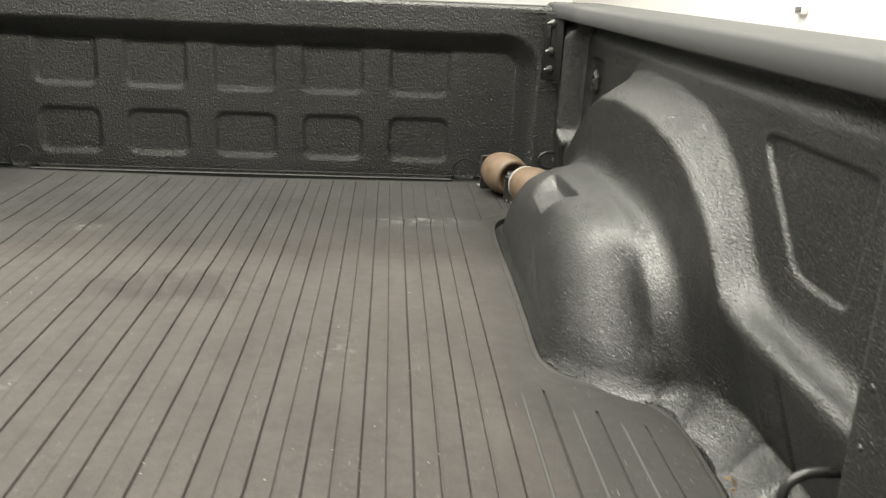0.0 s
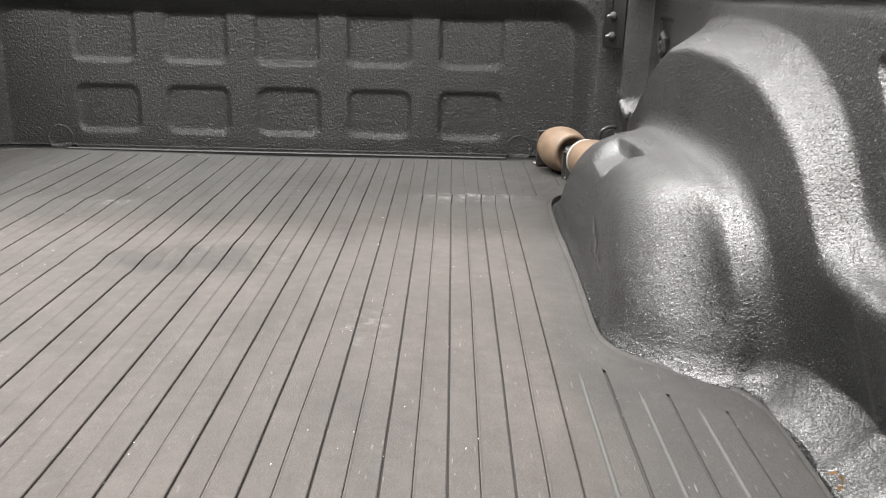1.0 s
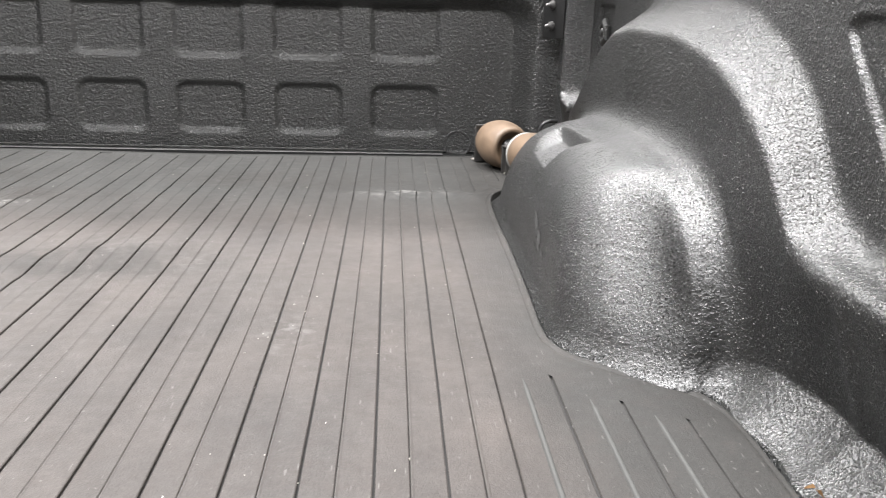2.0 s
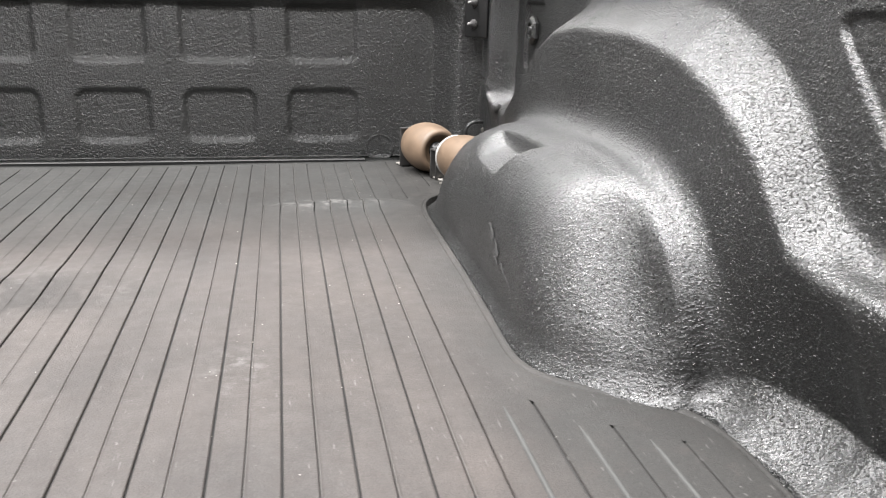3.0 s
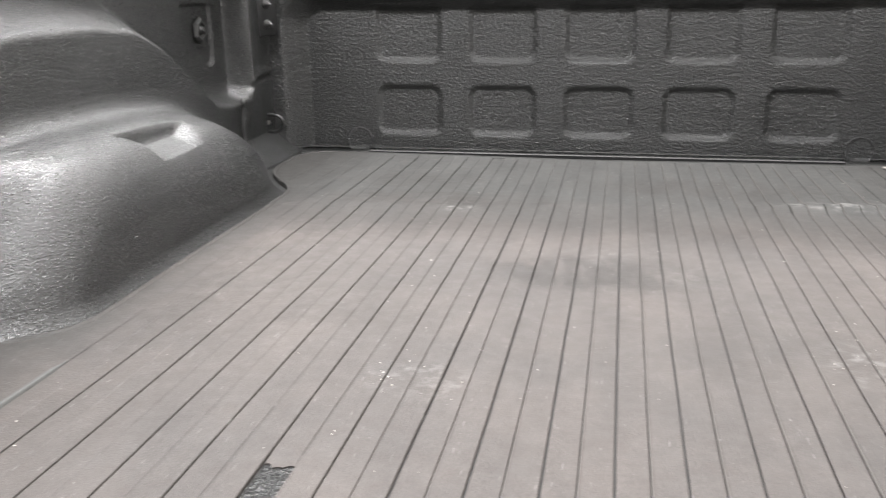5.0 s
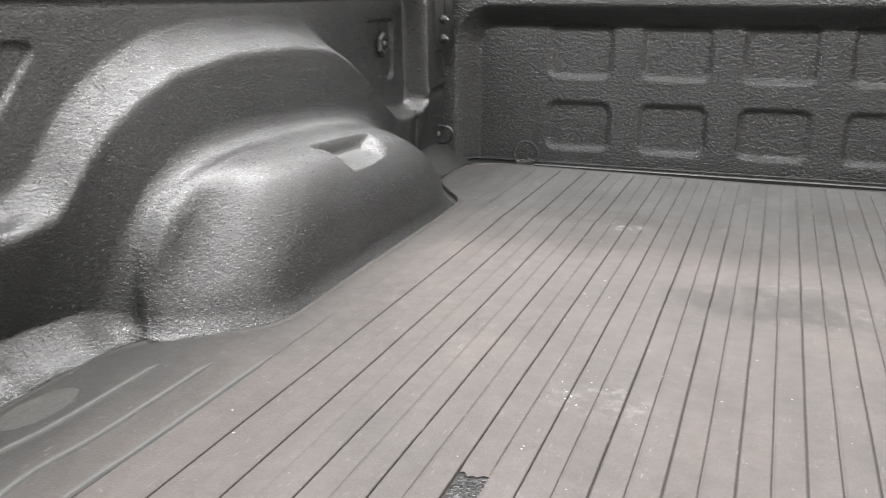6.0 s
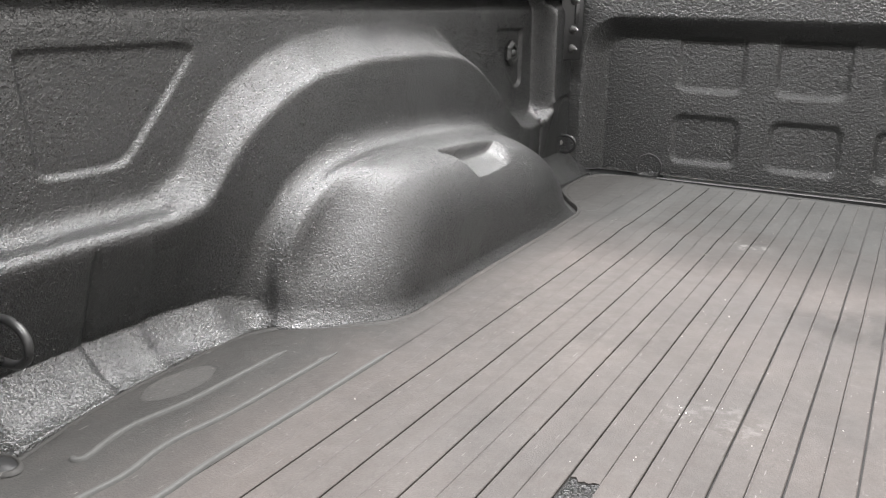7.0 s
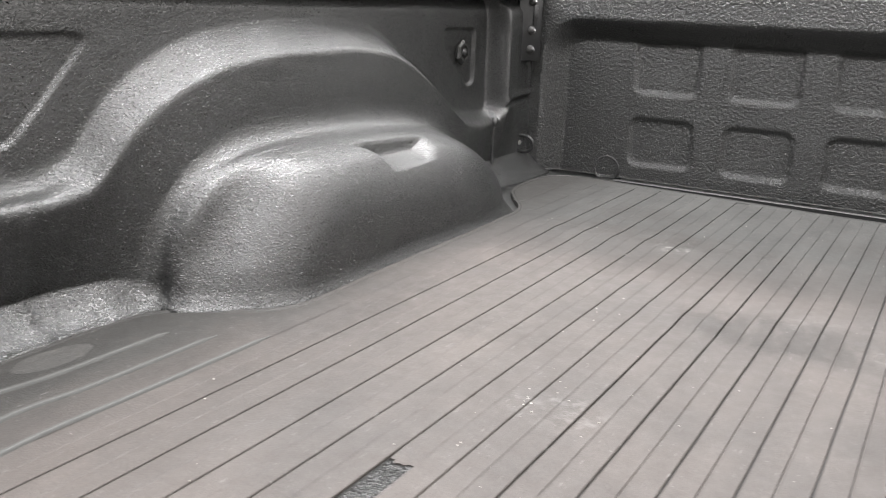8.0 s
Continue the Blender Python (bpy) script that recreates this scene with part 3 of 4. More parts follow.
def tail_post(sign):
    x0, x1 = sorted((sign * 0.768, sign * 0.90))
    ob = part("tail_post", box_bm(x0, x1, 0.052, 0.132, -0.03, 0.425, 0.010, 3), LINER_SIDE, truck, "dark lined post beside the tailgate")
    part("jamb", box_bm(*sorted((sign * 0.775, sign * 1.0)), 0.0, 0.052, -0.30, 0.45, 0.006), WHITE, truck, "white painted tailgate jamb")
    for bz in (0.210, 0.262, 0.355):
        m = Matrix.Translation((sign * 0.7685, 0.108, bz)) @ pose(0, 0, 0, 0, -90 * sign, 0)
        part("bolt", lathe_bm([(0.0035, -0.002), (0.0035, 0.001), (0.0025, 0.002), (0.0, 0.0022)], m, 12), LINER_SIDE, ob)


def tie_down(sign, x, y, z, turn, size, holder, bolted=False):
    """A bent steel loop that stands out from a dark plate."""
    w, d = size
    m = Matrix.Translation((sign * x, y, z)) @ pose(0, 0, 0, 0, 0, turn)
    pts = [(0, 0.0, w / 2), (d * 0.45, 0, w / 2)]
    pts += [(d * 0.45 + d * 0.55 * math.cos(a), 0, w / 2 * math.sin(a)) for a in np.linspace(math.pi / 2 - 0.15, -math.pi / 2 + 0.15, 13)]
    pts += [(d * 0.45, 0, -w / 2), (0, 0, -w / 2)]
    ob = part("tie_down", tube_bm([m @ Vector(p) for p in pts], 0.0055 * size[0] / 0.052, 12), BLACK_STEEL, holder, "black steel tie-down loop")
    if bolted:
        bm = box_bm(-0.003, 0.004, -0.017, 0.017, -w / 2 - 0.008, w / 2 + 0.008, 0.0015)
        bm.transform(m)
        part("plate", bm, LINER_SMOOTH, ob)
        part("bolt", lathe_bm([(0.007, 0.003), (0.007, 0.009), (0.004, 0.012), (0.0, 0.0125)], m @ pose(0, 0, 0.002, 0, 90, 0), 6), STEEL, ob, smooth=False)


def striker(sign):
    """Latch bracket in the front corner: dark plate, slot and bright studs."""
    m = Matrix.Translation((-0.843 if sign < 0 else 0.829, 1.890, 0.38)) @ pose(0, 0, 0, 0, 0, -52 * sign)
    bm = box_bm(-0.034, 0.034, -0.006, 0.004, -0.082, 0.095, 0.0025)
    bm.transform(m)
    ob = part("striker_bracket", bm, DARK_PLATE, sides[sign], "dark latch bracket with bright studs")
    for dz, r in ((0.068, 0.011), (-0.004, 0.011), (-0.052, 0.011)):
        stud = lathe_bm([(0.004, -0.001), (r, 0.0), (r * 0.95, 0.004), (r * 0.45, 0.012), (r * 0.3, 0.022), (0.0, 0.023)], m @ pose(-sign * 0.004, -0.006, dz, 90), 16)
        part("stud", stud, STUD, ob)
    slot = box_bm(-0.020, -0.008, -0.009, -0.004, 0.010, 0.060, 0.001)
    slot.transform(m @ Matrix.Scale(sign, 4, (1, 0, 0)))
    part("slot", slot, BLACK_STEEL, ob)


def eye_bolt(sign):
    m = Matrix.Translation((sign * 0.892, 1.624, 0.326)) @ pose(0, 0, 0, 0, -90 * sign, 0)
    ob = part("nut_plate", lathe_bm([(0.030, 0.0), (0.030, 0.006), (0.024, 0.012), (0.017, 0.012), (0.016, 0.004), (0.0, 0.004)], m, 6), LINER_SMOOTH, sides[sign], "dark hexagonal tie-down socket", smooth=False)
    part("bolt", lathe_bm([(0.010, 0.003), (0.010, 0.010), (0.007, 0.013), (0.0, 0.0135)], m, 12), BLACK_STEEL, ob)


def weld_rod(sign):
    x = sign * 0.848
    ob = part("seam_rod", tube_bm([(x, 1.730, z) for z in np.linspace(0.015, 0.150, 8)], 0.005, 8), LINER_SIDE, sides[sign])
    part("rod_head", lathe_bm([(0.0, -0.012), (0.007, -0.009), (0.0105, 0.0), (0.007, 0.009), (0.0, 0.012)], Matrix.Translation((x - sign * 0.003, 1.730, 0.153)), 16), LINER_SIDE, ob)


SHIFT = 0.012  # the bed sits a little off the middle of the mat ribs
for s in (-1, 1):
    rail_cap(s)
    tail_post(s)
    tie_down(s, 0.822, 0.206, 0.103, 180 if s > 0 else 0, (0.049, 0.057), sides[s])
    tie_down(s, 0.859, 1.892, 0.078, -176 if s > 0 else -4, (0.044, 0.050), sides[s], True)
    striker(s)
    eye_bolt(s)
    weld_rod(s)
for ob in truck.children:
    if ob.name.split(".")[0] in ("side_panel", "rail_cap", "rail_flange", "tail_post", "jamb"):
        ob.location.x = SHIFT


# ---- the rubber mat ----
mat = tagged(new("floor_mat"), "dusty grey ribbed rubber mat on the bed floor", "mat")
OUTER = [(0.0, 1.914), (0.50, 1.918), (0.66, 1.945), (0.742, 1.925), (0.772, 1.87), (0.772, 1.75), (0.757, 1.66), (0.705, 1.578), (0.660, 1.518), (0.641, 1.46), (0.636, 1.32), (0.637, 1.05), (0.633, 0.85), (0.630, 0.76), (0.634, 0.715), (0.655, 0.675), (0.705, 0.638), (0.75, 0.612), (0.775, 0.578), (0.788, 0.525), (0.787, 0.40), (0.783, 0.32), (0.772, 0.25), (0.757, 0.19), (0.750, 0.15), (0.750, 0.05), (0.0, 0.05)]
INNER = [(0.0, 1.900), (0.50, 1.904), (0.640, 1.926), (0.695, 1.90), (0.712, 1.86), (0.712, 1.75), (0.70, 1.68), (0.66, 1.60), (0.622, 1.54), (0.588, 1.46), (0.5785, 1.32), (0.5785, 1.05), (0.5785, 0.85), (0.578, 0.76), (0.581, 0.70), (0.600, 0.645), (0.65, 0.585), (0.705, 0.548), (0.738, 0.528), (0.756, 0.50), (0.756, 0.40), (0.754, 0.32), (0.742, 0.25), (0.725, 0.20), (0.720, 0.15), (0.720, 0.07), (0.0, 0.07)]


def soften(pts, times=2):
    for _ in range(times):
        out = [pts[0]]
        for a, b in zip(pts, pts[1:]):
            out += [tuple(0.75 * u + 0.25 * v for u, v in zip(a, b)), tuple(0.25 * u + 0.75 * v for u, v in zip(a, b))]
        pts = out + [pts[-1]]
    return pts


pair = soften([(*a, *b) for a, b in zip(OUTER, INNER)])
outer_r, inner_r = [p[:2] for p in pair], [p[2:] for p in pair]
outer_loop = [(x + SHIFT, y) for x, y in outer_r + [(-x, y) for x, y in outer_r[-2:0:-1]]]
inner_loop = [(x + SHIFT, y) for x, y in inner_r + [(-x, y) for x, y in inner_r[-2:0:-1]]]


def mat_height(x, y):
    """Slow waves of the rubber, with a kink towards the front and a dent in the middle."""
    h = 0.0012 * math.sin(3.1 * x + 1.0) * math.sin(2.3 * y) + 0.0009 * math.sin(9.0 * x - 4.0 * y)
    kink = math.exp(-((y - 1.49 - 0.10 * (x - 0.45)) / 0.030) ** 2)
    h += 0.0085 * kink * math.exp(-((x - 0.48) / 0.12) ** 2) + 0.0014 * kink
    h += 0.0032 * math.exp(-((y - 1.07 - 0.05 * math.sin(14 * x)) / 0.035) ** 2) * math.exp(-((x + 0.03) / 0.17) ** 2) - 0.0022 * math.exp(-((y - 0.975 - 0.02 * math.sin(21 * x)) / 0.026) ** 2) * math.exp(-((x + 0.02) / 0.15) ** 2)
    h += 0.0030 * math.exp(-((y - 1.38) / 0.05) ** 2) * math.exp(-((x + 0.32) / 0.16) ** 2)
    return h


def mat_border():
    rings = [(0.0, -0.0115), (0.0, 0.0006), (0.03, 0.0018), (0.10, 0.0018), (0.14, 0.0006), (0.165, -0.0006), (0.20, 0.0001), (0.3, 0.0003), (0.5, 0.0003), (0.7, 0.0003), (0.85, 0.0002), (1.0, 0.0001)]
    n = len(outer_loop)
    verts, faces = [], []
    for k, z in rings:
        for (ox, oy), (ix, iy) in zip(outer_loop, inner_loop):
            x, y = ox + (ix - ox) * k, oy + (iy - oy) * k
            verts.append((x, y, z + (mat_height(x, y) if z > -0.003 else 0)))
    for r in range(len(rings) - 1):
        for i in range(n):
            j = (i + 1) % n
            faces.append((r * n + i, (r + 1) * n + i, (r + 1) * n + j, r * n + j))
    link_mesh("border", verts, faces, MAT, mat, "smooth raised edge of the mat", smooth=False)


def spans(x):
    """Where the line along the bed at x lies inside the mat, part of the way under the border."""
    mid = [((a[0] * 0.45 + b[0] * 0.55), (a[1] * 0.45 + b[1] * 0.55)) for a, b in zip(outer_loop, inner_loop)]
    cuts = []
    for (x0, y0), (x1, y1) in zip(mid, mid[1:] + mid[:1]):
        if (x0 - x) * (x1 - x) < 0:
            cuts.append(y0 + (y1 - y0) * (x - x0) / (x1 - x0))
    cuts.sort()
    return list(zip(cuts[::2], cuts[1::2]))


def rib(x0, x1, y0, y1, left="deep", right="deep", torn=False, cut=(False, False)):
    """A strip of the mat. Its edges drop into a deep groove, meet in a fine line, or lie flat against the next strip."""
    edge = {"deep": [(0.0, -0.0023), (0.0004, -0.0008), (0.0012, 0.0)], "fine": [(0.0, -0.0011), (0.0011, 0.0)], "flat": [(0.0, 0.0)],
            "low_left": [(0.0022, -0.0034), (0.0024, -STEP - 0.0004), (0.0036, -STEP)], "low_soft": [(0.0012, -0.0034), (0.0014, -STEP - 0.0003), (0.0020, -STEP)], "low_right": [(0.0006, -0.0030), (0.0008, -0.0016), (0.0016, -STEP)], "step": [(0.0, -0.0034), (0.0002, -STEP), (0.0010, 0.0004), (0.0022, 0.0003), (0.0032, 0.0)], "high": [(0.0, -0.0034), (0.0, -0.0007), (0.0010, 0.0)]}
    xs = [(x0 + d, z) for d, z in edge[left]] + ([(x0 + (x1 - x0) * f, -STEP) for f in (0.2, 0.35, 0.5, 0.65, 0.8)] if torn else []) + [(x1 - d, z) for d, z in edge[right][::-1]]
    ys = np.linspace(y0, y1, max(2, int((y1 - y0) / (0.006 if torn else 0.012))))
    # each line of the strip runs to the border on its own
    ends = []
    for x, _ in xs:
        near = sorted(spans(x), key=lambda e: abs(e[0] - y0) + abs(e[1] - y1)) or [(y0, y1)]
        a, b = near[0]
        ends.append((a if abs(a - y0) < 0.09 and not cut[0] else y0, b if abs(b - y1) < 0.09 and not cut[1] else y1))
    verts = []
    for f in (ys - y0) / (y1 - y0):
        for (x, z), (a, b) in zip(xs, ends):
            y = a + (b - a) * f
            verts.append((x + 0.0006 * noise.noise((x * 20, y * 6, 0)) + 0.18 * mat_height(x, y), y, z * (1.0 if torn else float(smoothstep(0.012, 0.05, min(y - a, b - y)))) + mat_height(x, y)))
    if torn:  # worn down towards a ragged end
        verts = [(x, y + 0.010 * noise.noise((x * 160, 3.7, 0)) * float(y - y0 < 0.02), z - 0.0013 * float(1 - smoothstep(y0, y0 + 0.035, y + 0.012 * noise.noise((x * 90, y * 60, 1.0))))) for x, y, z in verts]
    n = len(xs)
    faces = grid_faces(len(ys), n)
    # closed ends, so that a cut strip shows its thickness
    for i in (0, len(ys) - 1):
        b = len(verts)
        row = verts[i * n:(i + 1) * n]
        verts += [(x, y, -0.0036) for x, y, z in row]
        faces += [(i * n + k, i * n + k + 1, b + k + 1, b + k) for k in range(n - 1)]
    ob = link_mesh("rib", verts, faces, MAT, mat, smooth=False)
    if left == "step":  # a paler colour paints the highlight on the raised edge
        ob.data.materials.append(MAT_EDGE_GLINT)
        for k, face in enumerate(faces[:(len(ys) - 1) * (n - 1)]):
            if k % (n - 1) == 1:
                ob.data.polygons[k].material_index = 1
    return ob


def bead(x, y0, y1, wave=0.0, hook=False, width=0.0044, height=0.0036):
    """A low moulded ridge on the flank of the mat, which may swing with the edge and end in a hook."""
    ys = np.linspace(y0, y1, 36)
    centre = [(x - wave * math.exp(-((y - 0.275) / 0.05) ** 2) + 0.5 * wave * math.exp(-((y - 0.20) / 0.03) ** 2), y) for y in ys]
    if hook:
        cx, cy = centre[0]
        centre = [(cx - 0.007 + 0.007 * math.cos(a), cy + 0.007 * math.sin(a)) for a in np.linspace(-2.9, -0.3, 7)] + centre
    sec = [(w * width, h * height) for w, h in ((-1.0, -0.15), (-0.75, 0.6), (-0.35, 0.95), (0.0, 0.88), (0.35, 0.95), (0.75, 0.6), (1.0, -0.15))]
    verts = []
    n = len(centre)
    for i, (cx, cy) in enumerate(centre):
        (ax, ay), (bx, by) = centre[max(i - 1, 0)], centre[min(i + 1, n - 1)]
        d = math.hypot(bx - ax, by - ay)
        nx, ny = (by - ay) / d, -(bx - ax) / d
        k = min(1.0, i / 2, (n - 1 - i) / 2)
        verts += [(cx + nx * dx * max(k, 0.3), cy + ny * dx * max(k, 0.3), 0.0004 + dz * max(k, 0.1) + mat_height(cx, cy)) for dx, dz in sec]
    link_mesh("bead", verts, grid_faces(n, len(sec)), MAT_BEAD, mat, "pale worn moulded ridge")


def ridge(points):
    """A fine moulded line that ends in a round turn."""
    verts = []
    n = len(points)
    for i, (cx, cy) in enumerate(points):
        (ax, ay), (bx, by) = points[max(i - 1, 0)], points[min(i + 1, n - 1)]
        d = math.hypot(bx - ax, by - ay)
        nx, ny = (by - ay) / d, -(bx - ax) / d
        h = mat_height(cx, cy)
        verts += [(cx + nx * w, cy + ny * w, h + z) for w, z in ((-0.0016, -0.0002), (-0.0006, 0.0009), (0.0006, 0.0009), (0.0016, -0.0002))]
    link_mesh("moulded_line", verts, grid_faces(n, 4), MAT, mat)


def corner_lines():
    for s in (-1, 1):
        for x, y1, y0 in ((0.602, 1.88, 1.515), (0.664, 1.84, 1.580)):
            line = [(x, y) for y in np.linspace(y1, y0, 24)] + [(x + 0.015 - 0.015 * math.cos(a), y0 - 0.015 * math.sin(a)) for a in np.linspace(0.3, 2.4, 6)]
            ridge([(s * px, py) for px, py in line])


def edge_hole():
    """Oval moulded hole at the edge of the mat."""
    rim = bmesh.new()
    rings = []
    for r, z in ((1.3, 0.0002), (1.15, 0.0042), (1.0, 0.0038), (0.94, -0.002)):
        rings.append([rim.verts.new((-0.742 + 0.022 * r * math.cos(a), 0.152 + 0.014 * r * math.sin(a), z)) for a in [2 * math.pi * k / 28 for k in range(28)]])
    for a, b in zip(rings, rings[1:]):
        for k in range(28):
            rim.faces.new((a[k], a[(k + 1) % 28], b[(k + 1) % 28], b[k]))
    ob = part("hole_rim", rim, MAT, mat)
    part("hole_bottom", lathe_bm([(0.0135, 0.0), (0.0135, 0.0004), (0.0, 0.0006)], Matrix.Translation((-0.742, 0.152, 0.0024)) @ Matrix.Diagonal((1.6, 1.0, 1, 1)), 28), GAP_SHADE, ob)


PITCH = 0.063
STEP = 0.0011  # every other strip of the mat lies this much lower


def mat_ribs():
    for k in range(-12, 12):
        g = k * PITCH
        if g + PITCH < -0.56:
            pieces = [(g + PITCH * f, g + PITCH * (f + 0.2), "flat", "flat") for f in (0.0, 0.2, 0.4, 0.6, 0.8)]
        elif g > 0.56:
            pieces = [(g + 0.0012, g + PITCH - 0.0012, "deep", "deep")]
            if k == 11:
                pieces = [(g + 0.0012, 0.7492, "deep", "deep"), (0.7508, 0.779, "deep", "flat")]
        else:
            pieces = [(g, g + 0.032, "fine" if k < -8 else "low_soft" if k < -2 else "low_left", "low_right"), (g + 0.032, g + PITCH, "step", "high")]
        for a, b, left, right in pieces:
            for y0, y1 in spans((a + b) / 2):
                if -0.2525 < a < -0.240:  # a torn-out length shows the bed below
                    rib(a, b, 0.422, y1, left, right, True, (True, False))
                    rib(a, b, y0, 0.27, left, right, cut=(False, True))
                else:
                    rib(a, b, y0, y1, left, right)
    for x, y0, y1, wave in ((-0.569, 0.09, 0.60, 0.003), (-0.628, 0.09, 0.56, 0.008), (-0.688, 0.205, 0.53, 0.010)):
        bead(x, y0, y1, wave, wave == 0.010)
    for x, y1 in ((0.598, 0.615), (0.661, 0.567), (0.719, 0.532)):
        bead(x, 0.09, y1, width=0.0028, height=0.0024)


def mat_underlay():
    mid = [((a[0] + b[0]) / 2, (a[1] + b[1]) / 2) for a, b in zip(outer_loop, inner_loop)]
    verts = [(x, y, z) for z in (-0.0090, -0.0034) for x, y in mid]
    n = len(mid)
    faces = [(i, (i + 1) % n, n + (i + 1) % n, n + i) for i in range(n)] + [tuple(range(n))[::-1], tuple(range(n, 2 * n))]
    link_mesh("underlay", verts, faces, MAT_BED, mat, smooth=False)


mat_border()
edge_hole()
corner_lines()
mat_underlay()
mat_ribs()
part("torn_patch", box_bm(-0.2506, -0.2204, 0.268, 0.434, -0.0050, -0.0029, 0.0003), LINER_TORN, mat, "torn-out rib showing pebbled liner")


# ---- rollers in the front corner ----
AXLE = Vector((0.30, -0.954, 0.0)).normalized()


def roller_set():
    """Two barrel rollers on one axle, held by bent steel plates."""
    thing = tagged(new("roller_pair"), "pair of tan barrel rollers on dark steel brackets", "rollers")
    side = Vector((AXLE.y, -AXLE.x, 0))
    up = Vector((0, 0, 1))
    # local x across, y up, z along the axle
    turn = Matrix((side, up, AXLE)).transposed().to_4x4()
    start = Matrix.Translation((0.717, 1.80, 0.0560))

    def drum(along, length, r, ring):
        m = start @ Matrix.Translation(AXLE * along) @ turn
        h = length / 2
        prof = [(r * 0.30, -h + 0.020), (r * 0.62, -h + 0.018), (r * 0.66, -h), (r * 0.76, -h)]
        prof += [(r * (0.72 + 0.28 * math.cos(t * 1.15)), h * 0.97 * t) for t in np.linspace(-1, 1, 15)]
        prof += [(r * 0.76, h), (r * 0.66, h), (r * 0.62, h - 0.018), (r * 0.30, h - 0.020)]
        ob = part("drum", lathe_bm(prof, m, 44), TAN, thing, "tan barrel-shaped roller")
        part("hub", lathe_bm([(0.004, -h - 0.004), (r * 0.34, -h - 0.003), (r * 0.34, -h + 0.022), (r * 0.6, -h + 0.0225), (r * 0.6, h - 0.0225), (r * 0.34, h - 0.022), (r * 0.34, h + 0.003), (0.004, h + 0.004)], m, 24), BLACK_STEEL, ob)
        if ring:
            part("end_ring", lathe_bm([(r * 0.64, -h - 0.008), (r * 0.80, -h - 0.008), (r * 0.88, -h + 0.002), (r * 0.84, -h + 0.006), (r * 0.64, -h + 0.002)], m, 36), PALE, ob, "pale worn end ring")

    drum(0.0, 0.112, 0.0555, False)
    drum(0.184, 0.124, 0.0535, True)
    m = start @ turn
    part("axle", lathe_bm([(0.005, -0.095), (0.008, -0.093), (0.008, 0.245), (0.005, 0.247)], m, 14), BLACK_STEEL, thing)
    for along, wide, top, lean, out in ((-0.074, 0.070, 0.036, 0.014, 0.004), (0.074, 0.040, 0.010, 0.012, 0.014), (0.098, 0.040, 0.010, -0.012, 0.014)):
        bm = box_bm(-wide / 2, wide / 2 + out, -0.054, top, along - 0.0015, along + 0.0015, 0.0006)
        bm.transform(m)
        plate = part("bracket_plate", bm, BRACKET, thing)
        lip = box_bm(-wide / 2, wide / 2 + out, top - 0.002, top + 0.0015, *sorted((along, along + lean)), 0.0006)
        lip.transform(m)
        part("lip", lip, BRACKET, plate)
    for z0, z1, w in ((-0.110, -0.076, 0.066), (0.066, 0.124, 0.056), (0.138, 0.172, 0.090)):
        foot = box_bm(-w / 2, w / 2, -0.0555, -0.0515, z0, z1, 0.001)
        foot.transform(m)
        part("bracket_foot", foot, WORN, thing, "worn steel foot")


roller_set()


# ---- crumbs ----
def crumbs():
    rnd = random.Random(5)
    bm = bmesh.new()
    spots = [(0.447, 1.013), (0.544, 1.231), (-0.256, 1.367), (0.473, 0.448), (0.345, 0.455), (0.01, 0.802), (-0.433, 1.451), (-0.185, 0.62), (-0.175, 0.60), (-0.19, 0.61)]
    spots += [(rnd.uniform(-0.56, 0.56), rnd.uniform(0.2, 1.8)) for _ in range(170)] + [(rnd.gauss(-0.19, 0.025), rnd.gauss(0.64, 0.04)) for _ in range(12)] + [(rnd.gauss(0.33, 0.02), rnd.gauss(0.76, 0.05)) for _ in range(12)]
    for i, (x, y) in enumerate(spots):
        r = rnd.uniform(0.0008, 0.0012) if i < 10 else rnd.choice((0.0003, 0.0004, 0.0006, 0.0008))
        m = Matrix.Translation((x, y, mat_height(x, y) + r * 0.3 - (STEP if x % PITCH < 0.032 else 0.0))) @ pose(0, 0, 0, rnd.uniform(0, 90), rnd.uniform(0, 90), rnd.uniform(0, 360)) @ Matrix.Diagonal((rnd.uniform(0.8, 2.2), 1, 0.6, 1))
        bmesh.ops.create_icosphere(bm, subdivisions=1, radius=r, matrix=m)
    ob = part("crumbs", bm, CRUMB, smooth=False)
    tagged(ob, "pale crumbs and grit scattered on the mat", "debris", kind="stuff")


crumbs()


def dry_leaf():
    bm = bmesh.new()
    rnd = random.Random(3)
    for k in range(4):
        c = Vector((0.806 + rnd.uniform(-0.004, 0.004), 0.372 + 0.004 * k, 0.001 + 0.002 * k))
        vs = [bm.verts.new(c + Vector((rnd.uniform(-0.007, 0.007), rnd.uniform(-0.007, 0.007), rnd.uniform(-0.001, 0.005)))) for _ in range(4)]
        bm.faces.new(vs)
    bmesh.ops.solidify(bm, geom=bm.faces[:], thickness=0.0006)
    tagged(part("dry_leaf", bm, LEAF, smooth=False), "small crumpled brown dry leaf beside the mat", "leaf")


dry_leaf()


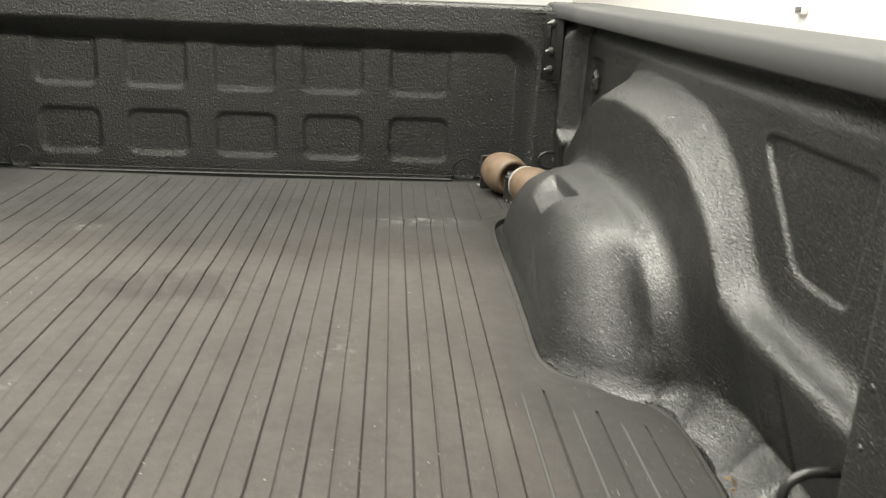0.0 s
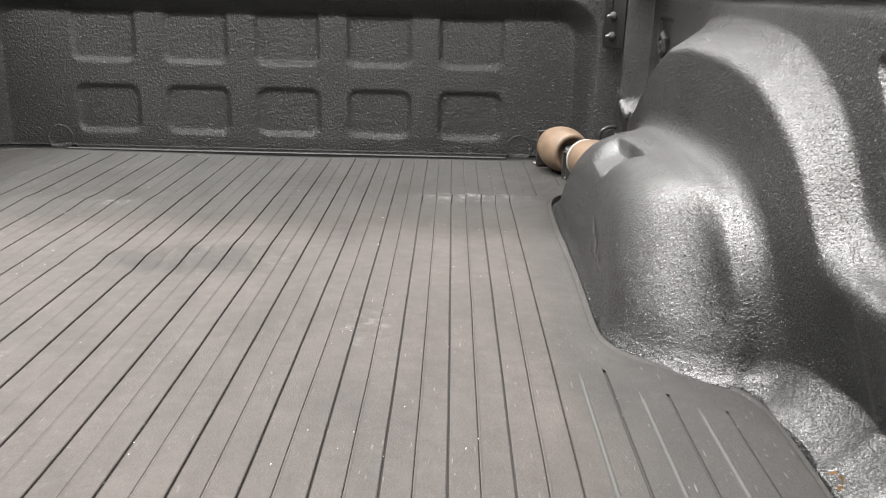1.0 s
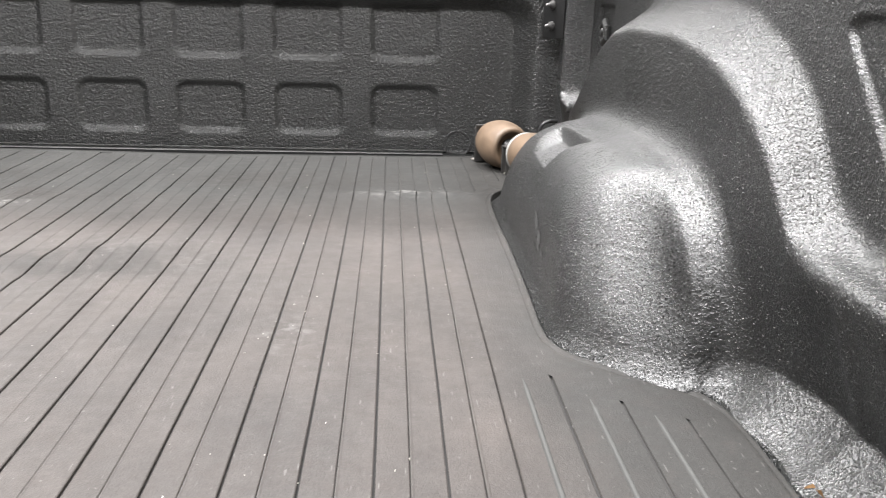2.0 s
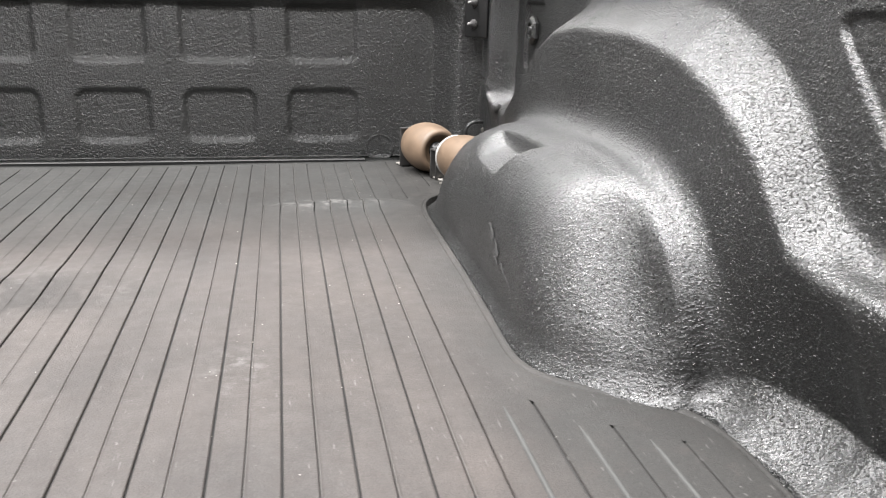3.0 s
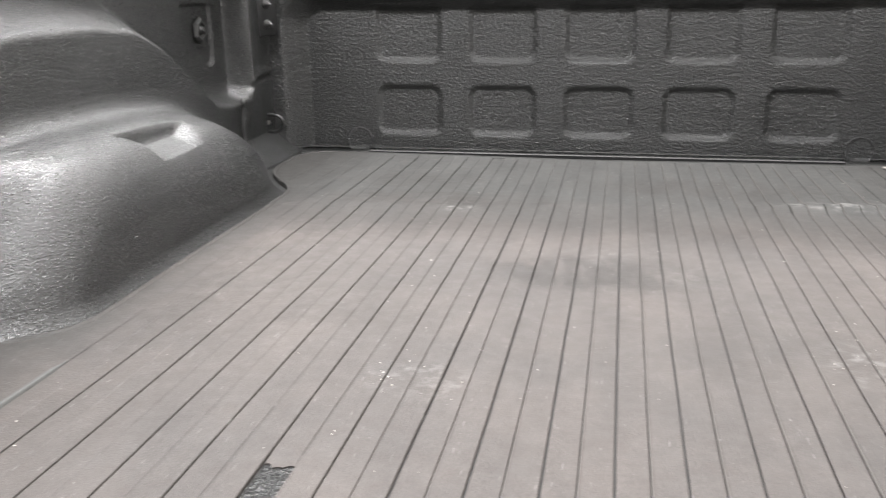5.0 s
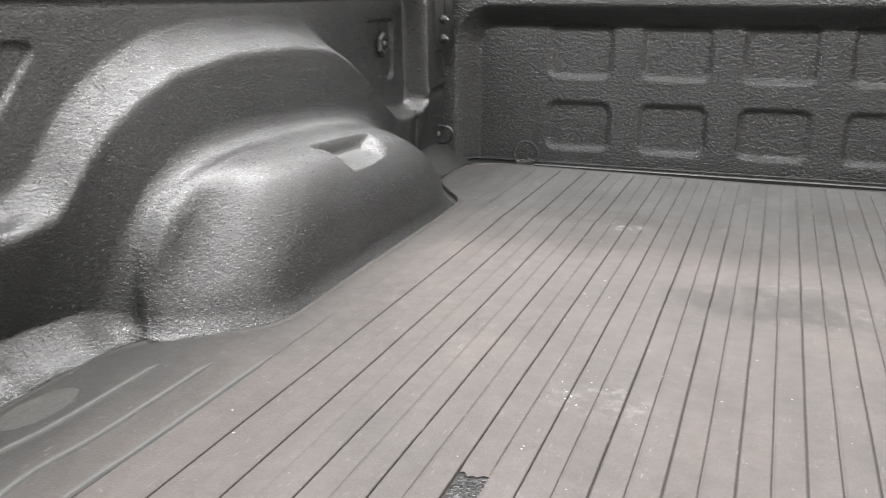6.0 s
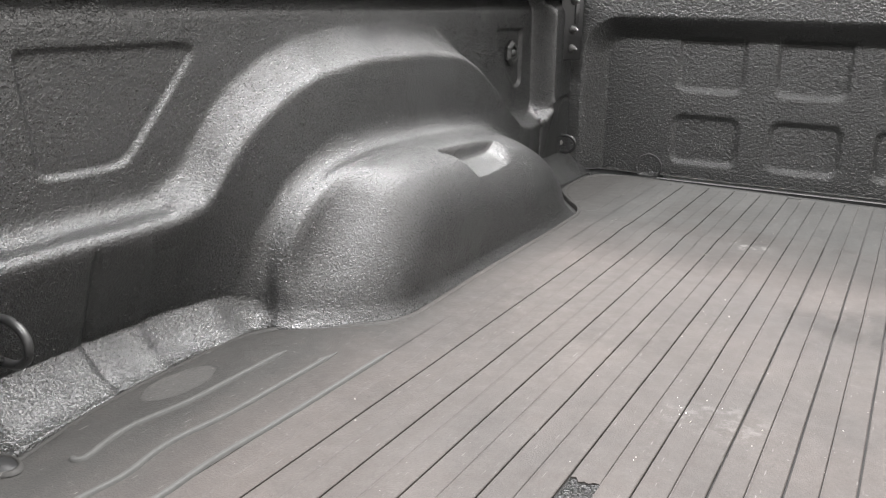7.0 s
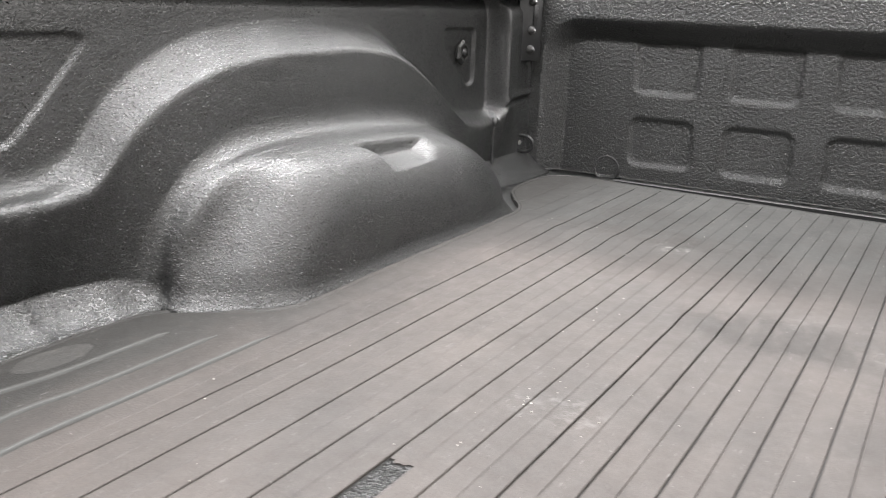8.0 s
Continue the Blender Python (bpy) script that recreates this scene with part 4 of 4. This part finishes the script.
def scuff(sign, track, seed):
    """A pale scraped mark on the wheel housing: a ragged ribbon along a track of (y, z, half width)."""
    x, y, z = side_surface()
    x, y, z = x[:, :HOUSE].ravel(), y[:, :HOUSE].ravel(), z[:, :HOUSE].ravel()
    rnd = random.Random(seed)
    rows = []
    for (y0, z0, w0), (y1, z1, w1) in zip(track, track[1:]):
        n = max(2, int(math.hypot(y1 - y0, z1 - z0) / 0.003))
        rows += [(y0 + (y1 - y0) * i / n, z0 + (z1 - z0) * i / n, w0 + (w1 - w0) * i / n) for i in range(n)]
    verts = []
    for cy, cz, w in rows:
        for k in (-1, 0, 1):
            py, pz = cy + rnd.uniform(-0.0012, 0.0012), cz + k * w * rnd.uniform(0.5, 1.2)
            i = np.argmin((y - py) ** 2 + (z - pz) ** 2)
            verts.append((sign * (x[i] - 0.0012), py, pz + (0.0004 if k == 0 else 0)))
    link_mesh("scuff", verts, grid_faces(len(rows), 3), SCUFF, sides[sign], "pale scraped mark", smooth=False)


for seed, track in enumerate(([(0.965, 0.098, 0.0015), (0.95, 0.096, 0.005), (0.935, 0.090, 0.007), (0.925, 0.088, 0.002)], [(0.968, 0.092, 0.001), (0.945, 0.084, 0.003), (0.93, 0.082, 0.001)], [(0.918, 0.088, 0.002), (0.905, 0.078, 0.009), (0.896, 0.074, 0.005), (0.888, 0.076, 0.001)],
                               [(0.915, 0.070, 0.001), (0.90, 0.064, 0.004), (0.89, 0.062, 0.001)], [(0.878, 0.069, 0.001), (0.866, 0.064, 0.004), (0.852, 0.060, 0.001)], [(0.84, 0.058, 0.0008), (0.825, 0.054, 0.002), (0.806, 0.050, 0.0008)], [(0.955, 0.060, 0.001), (0.945, 0.056, 0.004), (0.935, 0.055, 0.001)])):
    scuff(1, track, seed + 4)


def outlet():
    """Small socket box on the white wall."""
    x = ROOM["x1"]
    ob = tagged(new("wall_socket"), "small pale socket box on the white wall", "socket")
    oy, oz = OUTLET_AT
    part("housing", box_bm(x - 0.03, x, oy - 0.05, oy + 0.05, oz - 0.022, oz + 0.022, 0.004), OUTLET, ob)
    part("cover", box_bm(x - 0.036, x - 0.029, oy - 0.030, oy + 0.030, oz - 0.012, oz + 0.016, 0.002), OUTLET_DARK, ob)


outlet()
